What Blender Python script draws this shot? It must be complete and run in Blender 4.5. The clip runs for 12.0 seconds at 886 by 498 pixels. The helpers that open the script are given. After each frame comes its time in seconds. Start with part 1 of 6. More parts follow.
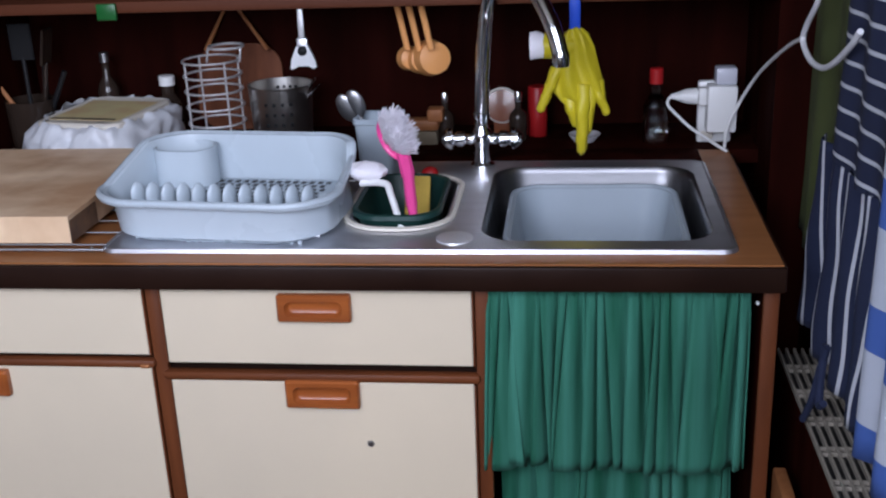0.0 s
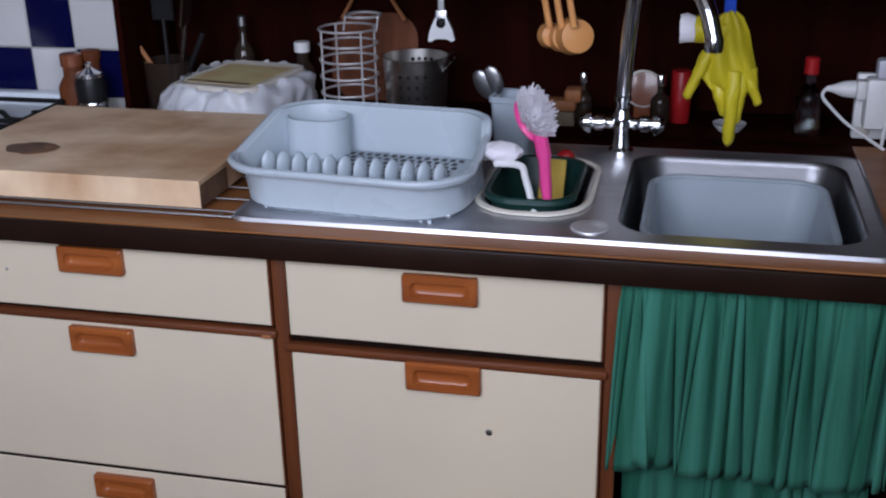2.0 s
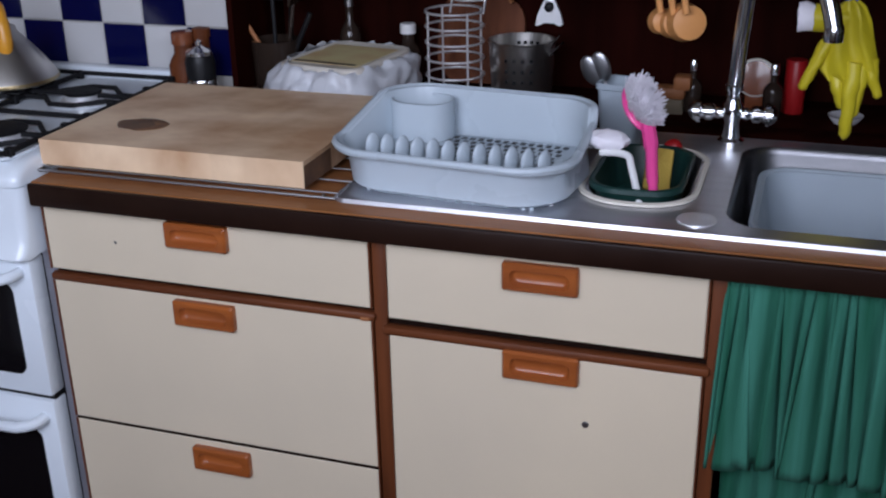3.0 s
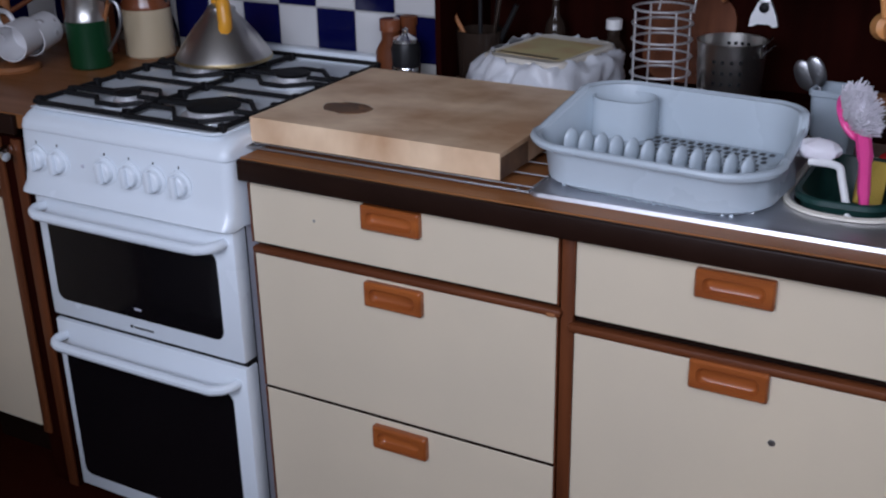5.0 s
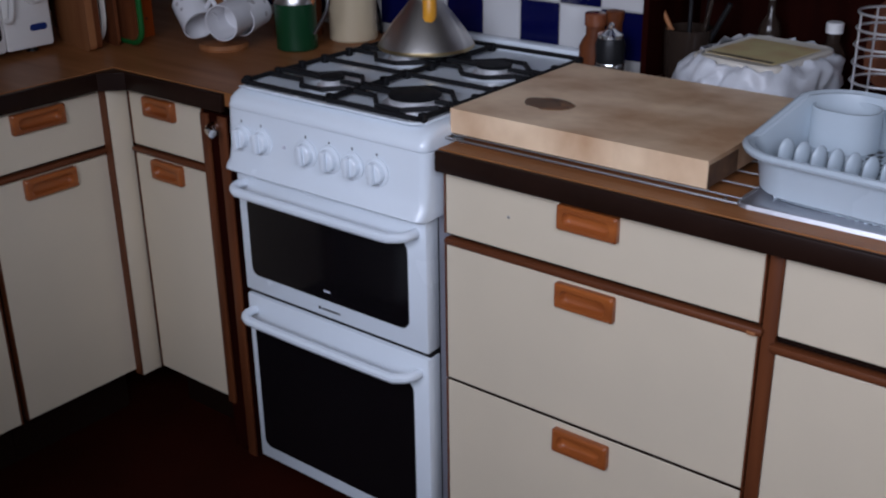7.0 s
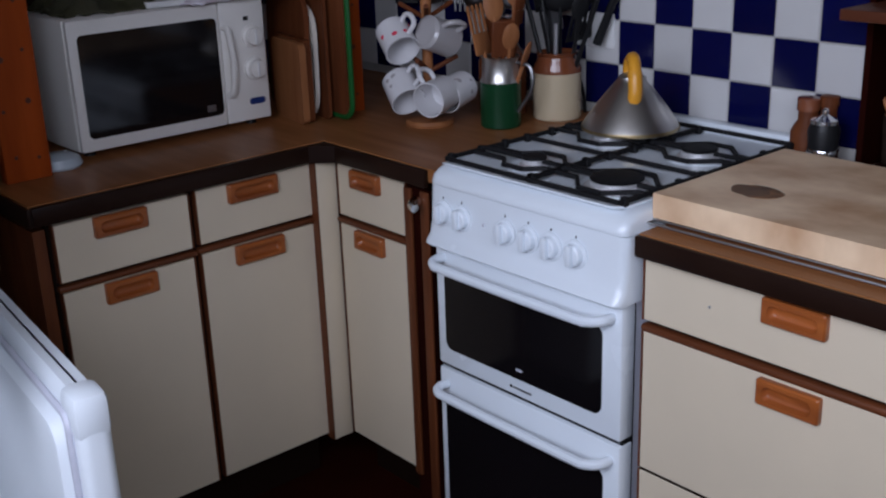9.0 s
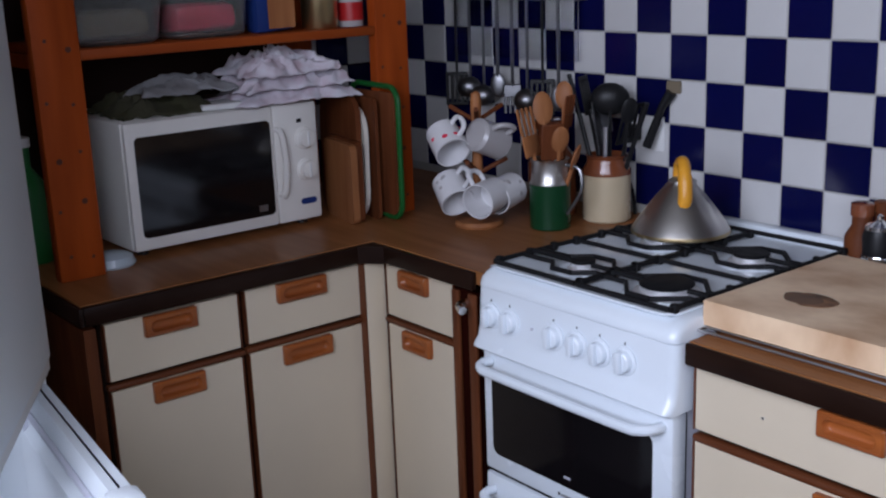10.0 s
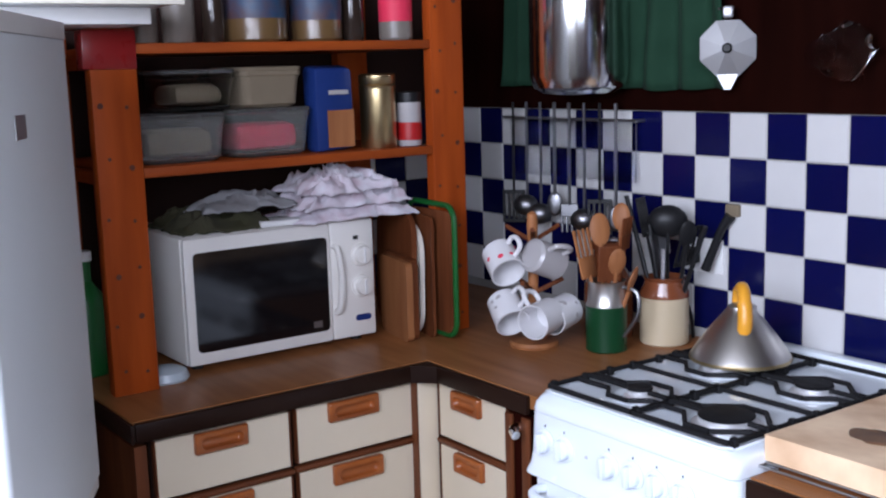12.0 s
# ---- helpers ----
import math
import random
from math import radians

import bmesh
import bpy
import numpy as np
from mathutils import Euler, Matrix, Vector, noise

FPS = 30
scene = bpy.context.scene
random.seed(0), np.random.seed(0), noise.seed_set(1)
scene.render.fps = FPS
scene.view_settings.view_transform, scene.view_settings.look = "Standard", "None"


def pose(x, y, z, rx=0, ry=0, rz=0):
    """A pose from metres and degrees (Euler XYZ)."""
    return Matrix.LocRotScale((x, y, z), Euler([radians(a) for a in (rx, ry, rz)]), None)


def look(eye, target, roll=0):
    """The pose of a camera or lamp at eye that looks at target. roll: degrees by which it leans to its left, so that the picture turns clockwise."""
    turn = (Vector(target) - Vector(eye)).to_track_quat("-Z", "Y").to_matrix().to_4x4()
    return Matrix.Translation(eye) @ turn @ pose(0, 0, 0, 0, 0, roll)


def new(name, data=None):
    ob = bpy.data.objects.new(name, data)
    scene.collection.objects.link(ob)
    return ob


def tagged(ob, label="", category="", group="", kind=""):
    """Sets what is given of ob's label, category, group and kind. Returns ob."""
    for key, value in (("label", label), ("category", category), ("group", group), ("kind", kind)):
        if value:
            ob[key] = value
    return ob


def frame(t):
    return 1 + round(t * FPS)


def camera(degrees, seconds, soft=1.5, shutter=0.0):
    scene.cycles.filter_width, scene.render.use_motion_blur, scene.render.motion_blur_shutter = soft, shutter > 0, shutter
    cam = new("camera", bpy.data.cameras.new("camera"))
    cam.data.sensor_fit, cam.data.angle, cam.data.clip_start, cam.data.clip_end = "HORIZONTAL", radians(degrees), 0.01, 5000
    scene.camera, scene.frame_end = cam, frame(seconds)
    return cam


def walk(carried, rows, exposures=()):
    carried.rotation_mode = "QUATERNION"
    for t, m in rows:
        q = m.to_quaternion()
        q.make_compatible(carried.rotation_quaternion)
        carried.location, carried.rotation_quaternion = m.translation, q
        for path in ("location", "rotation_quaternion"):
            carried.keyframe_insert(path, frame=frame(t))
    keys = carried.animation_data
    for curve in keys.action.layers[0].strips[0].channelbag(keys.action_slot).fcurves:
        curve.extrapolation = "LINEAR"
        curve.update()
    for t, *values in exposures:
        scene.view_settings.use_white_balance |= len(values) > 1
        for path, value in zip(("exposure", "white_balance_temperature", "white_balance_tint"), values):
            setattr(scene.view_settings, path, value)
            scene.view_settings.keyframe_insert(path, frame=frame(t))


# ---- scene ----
cam = camera(43.6, 12.0, soft=2.2)
PATH = [
    (0, (1.348, -1.596, 1.519), (1.115, 0.265, 0.824), -2.4),
    (0.5, (1.341, -1.584, 1.514), (1.071, 0.273, 0.82), -2.0),
    (1, (1.332, -1.563, 1.516), (1.019, 0.283, 0.812), -1.7),
    (1.5, (1.318, -1.542, 1.514), (0.958, 0.29, 0.796), -1.3),
    (2, (1.311, -1.536, 1.515), (0.877, 0.273, 0.78), -1.1),
    (2.5, (1.304, -1.528, 1.517), (0.79, 0.252, 0.764), -1.2),
    (4.5, (1.29, -1.517, 1.52), (0.457, 0.131, 0.751), -1.0),
    (5, (1.288, -1.518, 1.52), (0.387, 0.093, 0.749), -1.1),
    (5.5, (1.275, -1.522, 1.526), (0.298, 0.042, 0.751), -1.1),
    (6, (1.258, -1.52, 1.526), (0.202, -0.01, 0.749), -1.1),
    (6.5, (1.242, -1.511, 1.525), (0.136, -0.041, 0.742), -0.9),
    (8.5, (1.216, -1.5, 1.542), (-0.125, -0.214, 0.801), -1.7),
    (9, (1.213, -1.498, 1.549), (-0.216, -0.268, 0.88), -2.0),
    (9.5, (1.21, -1.486, 1.562), (-0.283, -0.289, 0.981), -2.4),
    (10, (1.207, -1.482, 1.571), (-0.315, -0.288, 1.061), -2.2),
    (10.5, (1.201, -1.471, 1.582), (-0.349, -0.291, 1.132), -2.1),
    (11, (1.196, -1.465, 1.588), (-0.381, -0.297, 1.202), -1.8),
    (11.5, (1.19, -1.465, 1.603), (-0.405, -0.309, 1.257), -1.7),
    (12, (1.191, -1.465, 1.605), (-0.419, -0.323, 1.281), -1.7),
]
EXPOSURES = [(0, 0.34), (1.5, 0.1), (2.5, 0.0), (6.5, -0.27), (9.0, -0.14), (10.5, 0.26), (11.5, 0.64), (12, 1.02)]
walk(cam, [(t, look(eye, target, roll)) for t, eye, target, roll in PATH], EXPOSURES)

# ---- light ----
world = bpy.data.worlds.new("sky")
scene.world = world
world.use_nodes = True
_n = world.node_tree.nodes
_sky = _n.new("ShaderNodeTexSky")
_sky.sky_type, _sky.sun_disc = "NISHITA", False
_sky.sun_elevation, _sky.sun_rotation = radians(40), radians(200)
world.node_tree.links.new(_sky.outputs[0], _n["Background"].inputs[0])
_n["Background"].inputs[1].default_value = 0.12
sun = new("sun", bpy.data.lights.new("sun", "SUN"))
sun.data.energy, sun.data.angle, sun.data.color = 0.8, radians(12), (1.0, 0.96, 0.9)
sun.matrix_world = look((4, -9, 9), (0.6, -2.9, 1.0))
WINDOW_POWER = 56.0
SIDE_POWER = 26.0
DAY = (0.742, 0.793, 1.0)
skylight = new("window_daylight", bpy.data.lights.new("window_daylight", "AREA"))
skylight.data.shape, skylight.data.size, skylight.data.size_y = "RECTANGLE", 1.5, 1.15
skylight.data.energy, skylight.data.color = WINDOW_POWER, DAY
skylight.matrix_world = look((0.65, -2.38, 1.95), (0.58, 0.0, 0.95))
# assumed second source, unseen: added to brighten the left-hand run and fridge
sidelight = new("added_side_light", bpy.data.lights.new("added_side_light", "AREA"))
sidelight.data.shape, sidelight.data.size, sidelight.data.size_y = "RECTANGLE", 1.2, 1.15
sidelight.data.energy, sidelight.data.color = SIDE_POWER, DAY
sidelight.matrix_world = look((1.785, -1.75, 1.95), (0.2, -1.1, 0.95))


# ---- materials ----
def rgb(c):
    return (c[0], c[1], c[2], 1.0)


def material(name, base, rough=0.5, metal=0.0, second=None, scale=8.0, stretch=(1, 1, 1), mix=0.5, fine=120.0, bump=0.05,
             rough_var=0.12, spread=0.0, trans=0.0, ior=1.45, coat=0.0, alpha=1.0, sheen=0.0, spec=0.5):
    """A surface with broad and fine variation of colour and gloss, and fine relief."""
    m = bpy.data.materials.new(name)
    m.use_nodes = True
    nt = m.node_tree
    b = nt.nodes["Principled BSDF"]
    tc = nt.nodes.new("ShaderNodeTexCoord")
    mp = nt.nodes.new("ShaderNodeMapping")
    mp.inputs["Scale"].default_value = stretch
    nt.links.new(tc.outputs["Object"], mp.inputs[0])
    big = nt.nodes.new("ShaderNodeTexNoise")
    big.inputs["Scale"].default_value, big.inputs["Detail"].default_value = scale, 6
    small = nt.nodes.new("ShaderNodeTexNoise")
    small.inputs["Scale"].default_value, small.inputs["Detail"].default_value = fine, 3
    nt.links.new(mp.outputs[0], big.inputs["Vector"])
    nt.links.new(mp.outputs[0], small.inputs["Vector"])
    ramp = nt.nodes.new("ShaderNodeMapRange")
    ramp.inputs[1].default_value, ramp.inputs[2].default_value = 0.32, 0.68
    nt.links.new(big.outputs[0], ramp.inputs[0])
    second = second or tuple(c * 0.8 for c in base)
    cm = nt.nodes.new("ShaderNodeMix")
    cm.data_type = "RGBA"
    cm.inputs[6].default_value, cm.inputs[7].default_value = rgb(base), rgb(second)
    mul = nt.nodes.new("ShaderNodeMath")
    mul.operation, mul.inputs[1].default_value = "MULTIPLY", mix
    nt.links.new(ramp.outputs[0], mul.inputs[0])
    nt.links.new(mul.outputs[0], cm.inputs[0])
    colour = cm.outputs[2]
    if spread:
        info = nt.nodes.new("ShaderNodeObjectInfo")
        hsv = nt.nodes.new("ShaderNodeHueSaturation")
        mr = nt.nodes.new("ShaderNodeMapRange")
        mr.inputs[3].default_value, mr.inputs[4].default_value = 1 - spread, 1 + spread
        nt.links.new(info.outputs["Random"], mr.inputs[0])
        nt.links.new(mr.outputs[0], hsv.inputs["Value"])
        nt.links.new(colour, hsv.inputs["Color"])
        colour = hsv.outputs[0]
    nt.links.new(colour, b.inputs["Base Color"])
    rr = nt.nodes.new("ShaderNodeMapRange")
    rr.inputs[3].default_value, rr.inputs[4].default_value = max(rough - rough_var, 0.02), min(rough + rough_var, 1)
    nt.links.new(big.outputs[0], rr.inputs[0])
    nt.links.new(rr.outputs[0], b.inputs["Roughness"])
    b.inputs["Metallic"].default_value = metal
    b.inputs["IOR"].default_value = ior
    b.inputs["Transmission Weight"].default_value = trans
    b.inputs["Coat Weight"].default_value = coat
    b.inputs["Alpha"].default_value = alpha
    b.inputs["Sheen Weight"].default_value = sheen
    b.inputs["Specular IOR Level"].default_value = spec
    if bump:
        bp = nt.nodes.new("ShaderNodeBump")
        bp.inputs["Strength"].default_value, bp.inputs["Distance"].default_value = bump, 0.002
        nt.links.new(small.outputs[0], bp.inputs["Height"])
        nt.links.new(bp.outputs[0], b.inputs["Normal"])
    return m


def wood(name, base, dark, rough=0.4, axis=0, scale=14.0, spread=0.0, coat=0.0, spec=0.5):
    st = [1.0, 1.0, 1.0]
    st = [s * 1.0 if i == axis else s * 9.0 for i, s in enumerate(st)]
    return material(name, base, rough, second=dark, scale=scale / 4, stretch=st, mix=0.85, fine=40, bump=0.12, spread=spread, coat=coat, spec=spec)


CREAM = material("cream_laminate", (0.70, 0.598, 0.445), 0.45, second=(0.63, 0.545, 0.41), scale=5, fine=300, bump=0.03)
TRIM = wood("brown_trim_wood", (0.155, 0.047, 0.017), (0.075, 0.021, 0.008), 0.4, 0, spec=0.3)
TRIM_V = wood("brown_trim_wood_upright", (0.155, 0.047, 0.017), (0.075, 0.021, 0.008), 0.4, 2, spec=0.3)
HANDLE = wood("handle_wood", (0.40, 0.112, 0.026), (0.20, 0.048, 0.012), 0.34, 0, coat=0.15)
DARKGAP = material("dark_carcass", (0.012, 0.005, 0.003), 0.7, scale=6, spec=0.1)
TOP = wood("worktop_laminate", (0.33, 0.132, 0.046), (0.21, 0.080, 0.027), 0.36, 0, 10, spec=0.25)
EDGE = material("worktop_dark_edging", (0.014, 0.006, 0.004), 0.4, second=(0.024, 0.010, 0.006), scale=10, spec=0.18)
# brown wood taken down to near-black, so the recess's shade is in the colour
PANEL = wood("panel_wood_with_shade", (0.022, 0.0032, 0.0018), (0.009, 0.0014, 0.0009), 0.7, 2, 8, spec=0.03)
# darker copy of the panel wood; shade high on the wall is coloured in
BOARDING = wood("boarding_wood_with_shade", (0.012, 0.0024, 0.0015), (0.006, 0.0012, 0.0008), 0.75, 2, 8, spec=0.02)
PANEL_X = wood("dark_shelf_wood", (0.11, 0.034, 0.016), (0.07, 0.020, 0.009), 0.55, 0, 8, spec=0.2)
PINE = wood("orange_pine", (0.40, 0.070, 0.010), (0.25, 0.040, 0.006), 0.5, 2, 10, spec=0.14)
PINE_Y = wood("orange_pine_shelf", (0.34, 0.066, 0.011), (0.23, 0.040, 0.007), 0.5, 1, 10, spec=0.18)
KNOT = material("pine_knot", (0.09, 0.02, 0.008), 0.5, scale=60)
BLOCK = material("maple_block", (0.88, 0.66, 0.44), 0.5, second=(0.47, 0.26, 0.135), scale=5.5, stretch=(1.1, 1.5, 0.8), mix=0.9, fine=90, bump=0.08, spread=0.025, spec=0.35)
WIRE = material("bright_wire", (0.92, 0.92, 0.93), 0.38, 0.72, scale=10, bump=0.0)
# pale grille paint, dimmed in colour for the shade by the side wall
GRILLE = material("shaded_grille_paint", (0.30, 0.27, 0.225), 0.5, scale=8)
BURN = material("scorch_mark", (0.10, 0.055, 0.035), 0.6, second=(0.3, 0.17, 0.09), scale=25)
# upper-shelf jars and labels: the shelf's shade is mixed into both colours
SHADED_JAR = material("shaded_grey_jar", (0.20, 0.175, 0.15), 0.35, second=(0.12, 0.10, 0.085), scale=12)
SHADED_BLUE = material("shaded_blue_label", (0.012, 0.055, 0.12), 0.5, second=(0.10, 0.035, 0.02), scale=16, mix=0.8)
SCORCH = material("scorch_ring", (0.03, 0.012, 0.008), 0.55, second=(0.30, 0.15, 0.07), scale=30, mix=0.9)
DARK_STEEL = material("dark_grey_steel", (0.10, 0.10, 0.105), 0.4, 1.0, scale=10)
# near-black red: the floor's shade is part of this colour
FLOOR = material("red_floor_with_shade", (0.026, 0.0034, 0.0014), 0.7, second=(0.012, 0.002, 0.001), scale=4, spec=0.06)
# for the unseen ceiling and south wall, kept dark to reduce bounced fill
PLASTER = material("dark_unseen_plaster", (0.20, 0.175, 0.14), 0.85, scale=3, fine=200, bump=0.1)
DARKWALL = material("dark_painted_wall", (0.03, 0.014, 0.011), 0.8, scale=3, spec=0.2)
ENAMEL = material("white_enamel", (0.775, 0.835, 0.88), 0.24, second=(0.73, 0.785, 0.84), scale=4, bump=0.0, coat=0.3)
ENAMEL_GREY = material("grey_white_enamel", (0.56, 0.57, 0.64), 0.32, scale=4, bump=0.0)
FRIDGE = material("satin_white_enamel", (0.78, 0.83, 0.86), 0.5, second=(0.73, 0.78, 0.82), scale=3, bump=0.0)
IRON = material("cast_iron", (0.008, 0.008, 0.009), 0.6, scale=40, bump=0.1, spec=0.25)
OVENGLASS = material("black_oven_glass", (0.006, 0.005, 0.006), 0.09, scale=5, bump=0.0, rough_var=0.02)
STEEL = material("brushed_steel", (0.72, 0.72, 0.75), 0.42, 1.0, second=(0.62, 0.62, 0.64), scale=6, stretch=(1, 8, 8), fine=150, bump=0.012, rough_var=0.05)
# darker than the deck's steel: the bowls' shade is put into the colour
STEEL_BOWL = material("darkened_steel", (0.24, 0.24, 0.25), 0.36, 1.0, second=(0.16, 0.16, 0.17), scale=8, stretch=(1, 6, 6), fine=200, bump=0.04)
STEEL_DULL = material("dull_steel", (0.42, 0.42, 0.43), 0.4, 1.0, scale=8, fine=200, bump=0.04)
CHROME = material("chrome", (0.84, 0.85, 0.86), 0.15, 1.0, scale=10, bump=0.0, rough_var=0.05)
RACK = material("pale_blue_grey_plastic", (0.50, 0.57, 0.62), 0.26, second=(0.44, 0.51, 0.56), scale=6, bump=0.02)
BASIN = material("grey_plastic_basin", (0.36, 0.42, 0.47), 0.38, scale=6, bump=0.02)
GROUT = material("grey_grout", (0.40, 0.39, 0.37), 0.9, scale=30)
TILE_W = material("white_glazed_tile", (0.58, 0.575, 0.57), 0.16, second=(0.53, 0.525, 0.52), scale=9, bump=0.02, spread=0.05)
TILE_B = material("navy_glazed_tile", (0.003, 0.004, 0.048), 0.14, second=(0.002, 0.003, 0.034), scale=9, bump=0.02, spread=0.15, spec=0.35)
# upright streaks: faded bands, and fold shading painted in with them
GREEN_CLOTH = material("green_cotton", (0.004, 0.088, 0.046), 0.9, second=(0.045, 0.205, 0.145), scale=34, stretch=(1, 0.3, 0.05), mix=1.0, fine=500, bump=0.15)
WHITE_PLASTIC = material("white_plastic", (0.78, 0.78, 0.77), 0.35, scale=5, bump=0.01)
CREAM_PLASTIC = material("cream_plastic", (0.74, 0.69, 0.60), 0.4, scale=5, bump=0.01)
MICRO = material("warm_white_plastic", (0.80, 0.775, 0.73), 0.35, second=(0.76, 0.73, 0.68), scale=5, bump=0.01)
BLACK_PLASTIC = material("black_plastic", (0.012, 0.012, 0.013), 0.4, scale=8, spec=0.3)
YELLOW = material("yellow_rubber", (0.60, 0.50, 0.02), 0.45, second=(0.48, 0.38, 0.015), scale=12, fine=200, bump=0.1)
YELLOW_HANDLE = material("amber_handle", (0.74, 0.33, 0.03), 0.3, scale=10)
PINK = material("pink_plastic", (0.85, 0.08, 0.32), 0.3, scale=8, bump=0.0)
BRISTLE = material("white_bristle", (0.82, 0.80, 0.84), 0.7, scale=40, second=(0.78, 0.72, 0.78))
RED = material("red_plastic", (0.40, 0.012, 0.014), 0.4, scale=8)
TERRA = wood("reddish_wood", (0.165, 0.050, 0.018), (0.085, 0.024, 0.009), 0.5, 2, spec=0.15)
PALEWOOD = wood("pale_wood", (0.38, 0.155, 0.06), (0.26, 0.095, 0.035), 0.5, 2, spread=0.15, spec=0.3)
CERAMIC = material("white_china", (0.74, 0.73, 0.74), 0.15, scale=6, bump=0.0, spread=0.04)
CERAMIC_GREY = material("grey_china", (0.42, 0.40, 0.40), 0.2, scale=6, bump=0.0)
# jar contents darkened in colour for the shade on the upper shelf
STONEWARE_DIM = material("shaded_golden_contents", (0.13, 0.075, 0.03), 0.3, scale=12, coat=0.3)
KETTLE = material("satin_steel", (0.62, 0.60, 0.57), 0.34, 1.0, second=(0.48, 0.46, 0.43), scale=5, fine=300, bump=0.01, rough_var=0.06)
STONEWARE = material("cream_stoneware", (0.55, 0.45, 0.30), 0.3, scale=6, coat=0.3)
STONEWARE_BROWN = material("brown_glaze", (0.20, 0.06, 0.025), 0.2, scale=12, coat=0.4)
GREEN_ENAMEL = material("green_enamel", (0.006, 0.045, 0.016), 0.3, scale=6, spec=0.3)
GREEN_DARK = material("dark_green_cotton", (0.003, 0.034, 0.014), 0.9, second=(0.002, 0.020, 0.009), scale=10, fine=500, bump=0.2)
DARK_GREEN = material("dark_green_plastic", (0.008, 0.036, 0.030), 0.4, scale=8)
GREEN_PLASTIC = material("green_plastic", (0.008, 0.11, 0.022), 0.35, scale=8)
ALU = material("cast_aluminium", (0.46, 0.46, 0.47), 0.45, 1.0, scale=10)
OLIVE = material("olive_cloth", (0.06, 0.075, 0.02), 0.9, scale=14, fine=400, bump=0.2)
NAVY_CLOTH = material("navy_cotton", (0.012, 0.018, 0.05), 0.9, scale=14, fine=500, bump=0.2)
WHITE_CLOTH = material("white_cotton", (0.74, 0.75, 0.78), 0.9, scale=12, fine=400, bump=0.2)
SPONGE = material("yellow_sponge", (0.62, 0.42, 0.08), 0.9, scale=40, fine=200, bump=0.6)
PEACH = material("peach_plastic", (0.80, 0.36, 0.12), 0.4, scale=8)
GOLD = material("gold_tin", (0.62, 0.48, 0.26), 0.32, 1.0, scale=6)
CLEAR = material("clear_plastic", (0.92, 0.93, 0.94), 0.08, scale=6, bump=0.0, trans=1.0, rough_var=0.04, ior=1.12)
MILKY = material("milky_plastic", (0.80, 0.80, 0.78), 0.12, scale=6, trans=0.92, bump=0.0, ior=1.12)
GLASS = material("bottle_glass", (0.8, 0.85, 0.82), 0.05, scale=6, bump=0.0, trans=1.0, rough_var=0.02)
DARK_GLASS = material("dark_bottle", (0.03, 0.02, 0.015), 0.1, scale=6, bump=0.0)
BAG = material("thin_white_bag", (0.80, 0.82, 0.86), 0.35, scale=12, fine=60, bump=0.3, trans=0.25)
BLUE_PRINT = material("blue_packet", (0.012, 0.032, 0.15), 0.4, scale=10, spec=0.3)
BLUE_PLASTIC = material("blue_plastic", (0.02, 0.08, 0.55), 0.35, scale=10)
BROWN_BOX = material("kraft_card", (0.19, 0.15, 0.10), 0.8, scale=10)
PINK_BOX = material("red_pink_contents", (0.72, 0.03, 0.08), 0.6, scale=12)
PALE_YELLOW = material("pale_yellow_lid", (0.76, 0.66, 0.34), 0.4, second=(0.62, 0.36, 0.18), scale=14, mix=0.7)


# ---- building tools ----
def part(name, bm, mat, parent=None, label="", smooth=True, m=None, crease=0.6):
    me = bpy.data.meshes.new(name)
    bmesh.ops.recalc_face_normals(bm, faces=bm.faces)
    if smooth:
        for f in bm.faces:
            f.smooth = True
        for e in bm.edges:
            if len(e.link_faces) == 2 and e.calc_face_angle(0) > crease:
                e.smooth = False
    bm.to_mesh(me)
    bm.free()
    me.materials.append(mat)
    ob = new(name, me)
    if parent:
        ob.parent = parent
    if m is not None:
        ob.matrix_basis = m
    if label:
        ob["label"] = label
    return ob


def thing(name, label, category, at=(0, 0, 0), turn=0, group="", kind=""):
    ob = new(name)
    ob.empty_display_size = 0.05
    ob.matrix_basis = pose(*at, 0, 0, turn)
    return tagged(ob, label, category, group, kind)


def solo(name, bm, mat, label, category, at=(0, 0, 0), turn=0, group="", kind="", m=None):
    ob = part(name, bm, mat)
    ob.matrix_basis = m if m is not None else pose(*at, 0, 0, turn)
    return tagged(ob, label, category, group, kind)


def box(x0, x1, y0, y1, z0, z1, bevel=0.0, seg=2, bm=None):
    own = bmesh.new()
    bmesh.ops.create_cube(own, size=1.0)
    for v in own.verts:
        v.co = Vector((x0 + (v.co.x + 0.5) * (x1 - x0), y0 + (v.co.y + 0.5) * (y1 - y0), z0 + (v.co.z + 0.5) * (z1 - z0)))
    if bevel:
        bmesh.ops.bevel(own, geom=list(own.edges), offset=bevel, segments=seg, affect="EDGES", profile=0.5)
    return join(bm, own)


def join(bm, own, m=None):
    if m is not None:
        bmesh.ops.transform(own, matrix=m, verts=own.verts)
    if bm is None:
        return own
    me = bpy.data.meshes.new("join")
    own.to_mesh(me)
    own.free()
    bm.from_mesh(me)
    bpy.data.meshes.remove(me)
    return bm


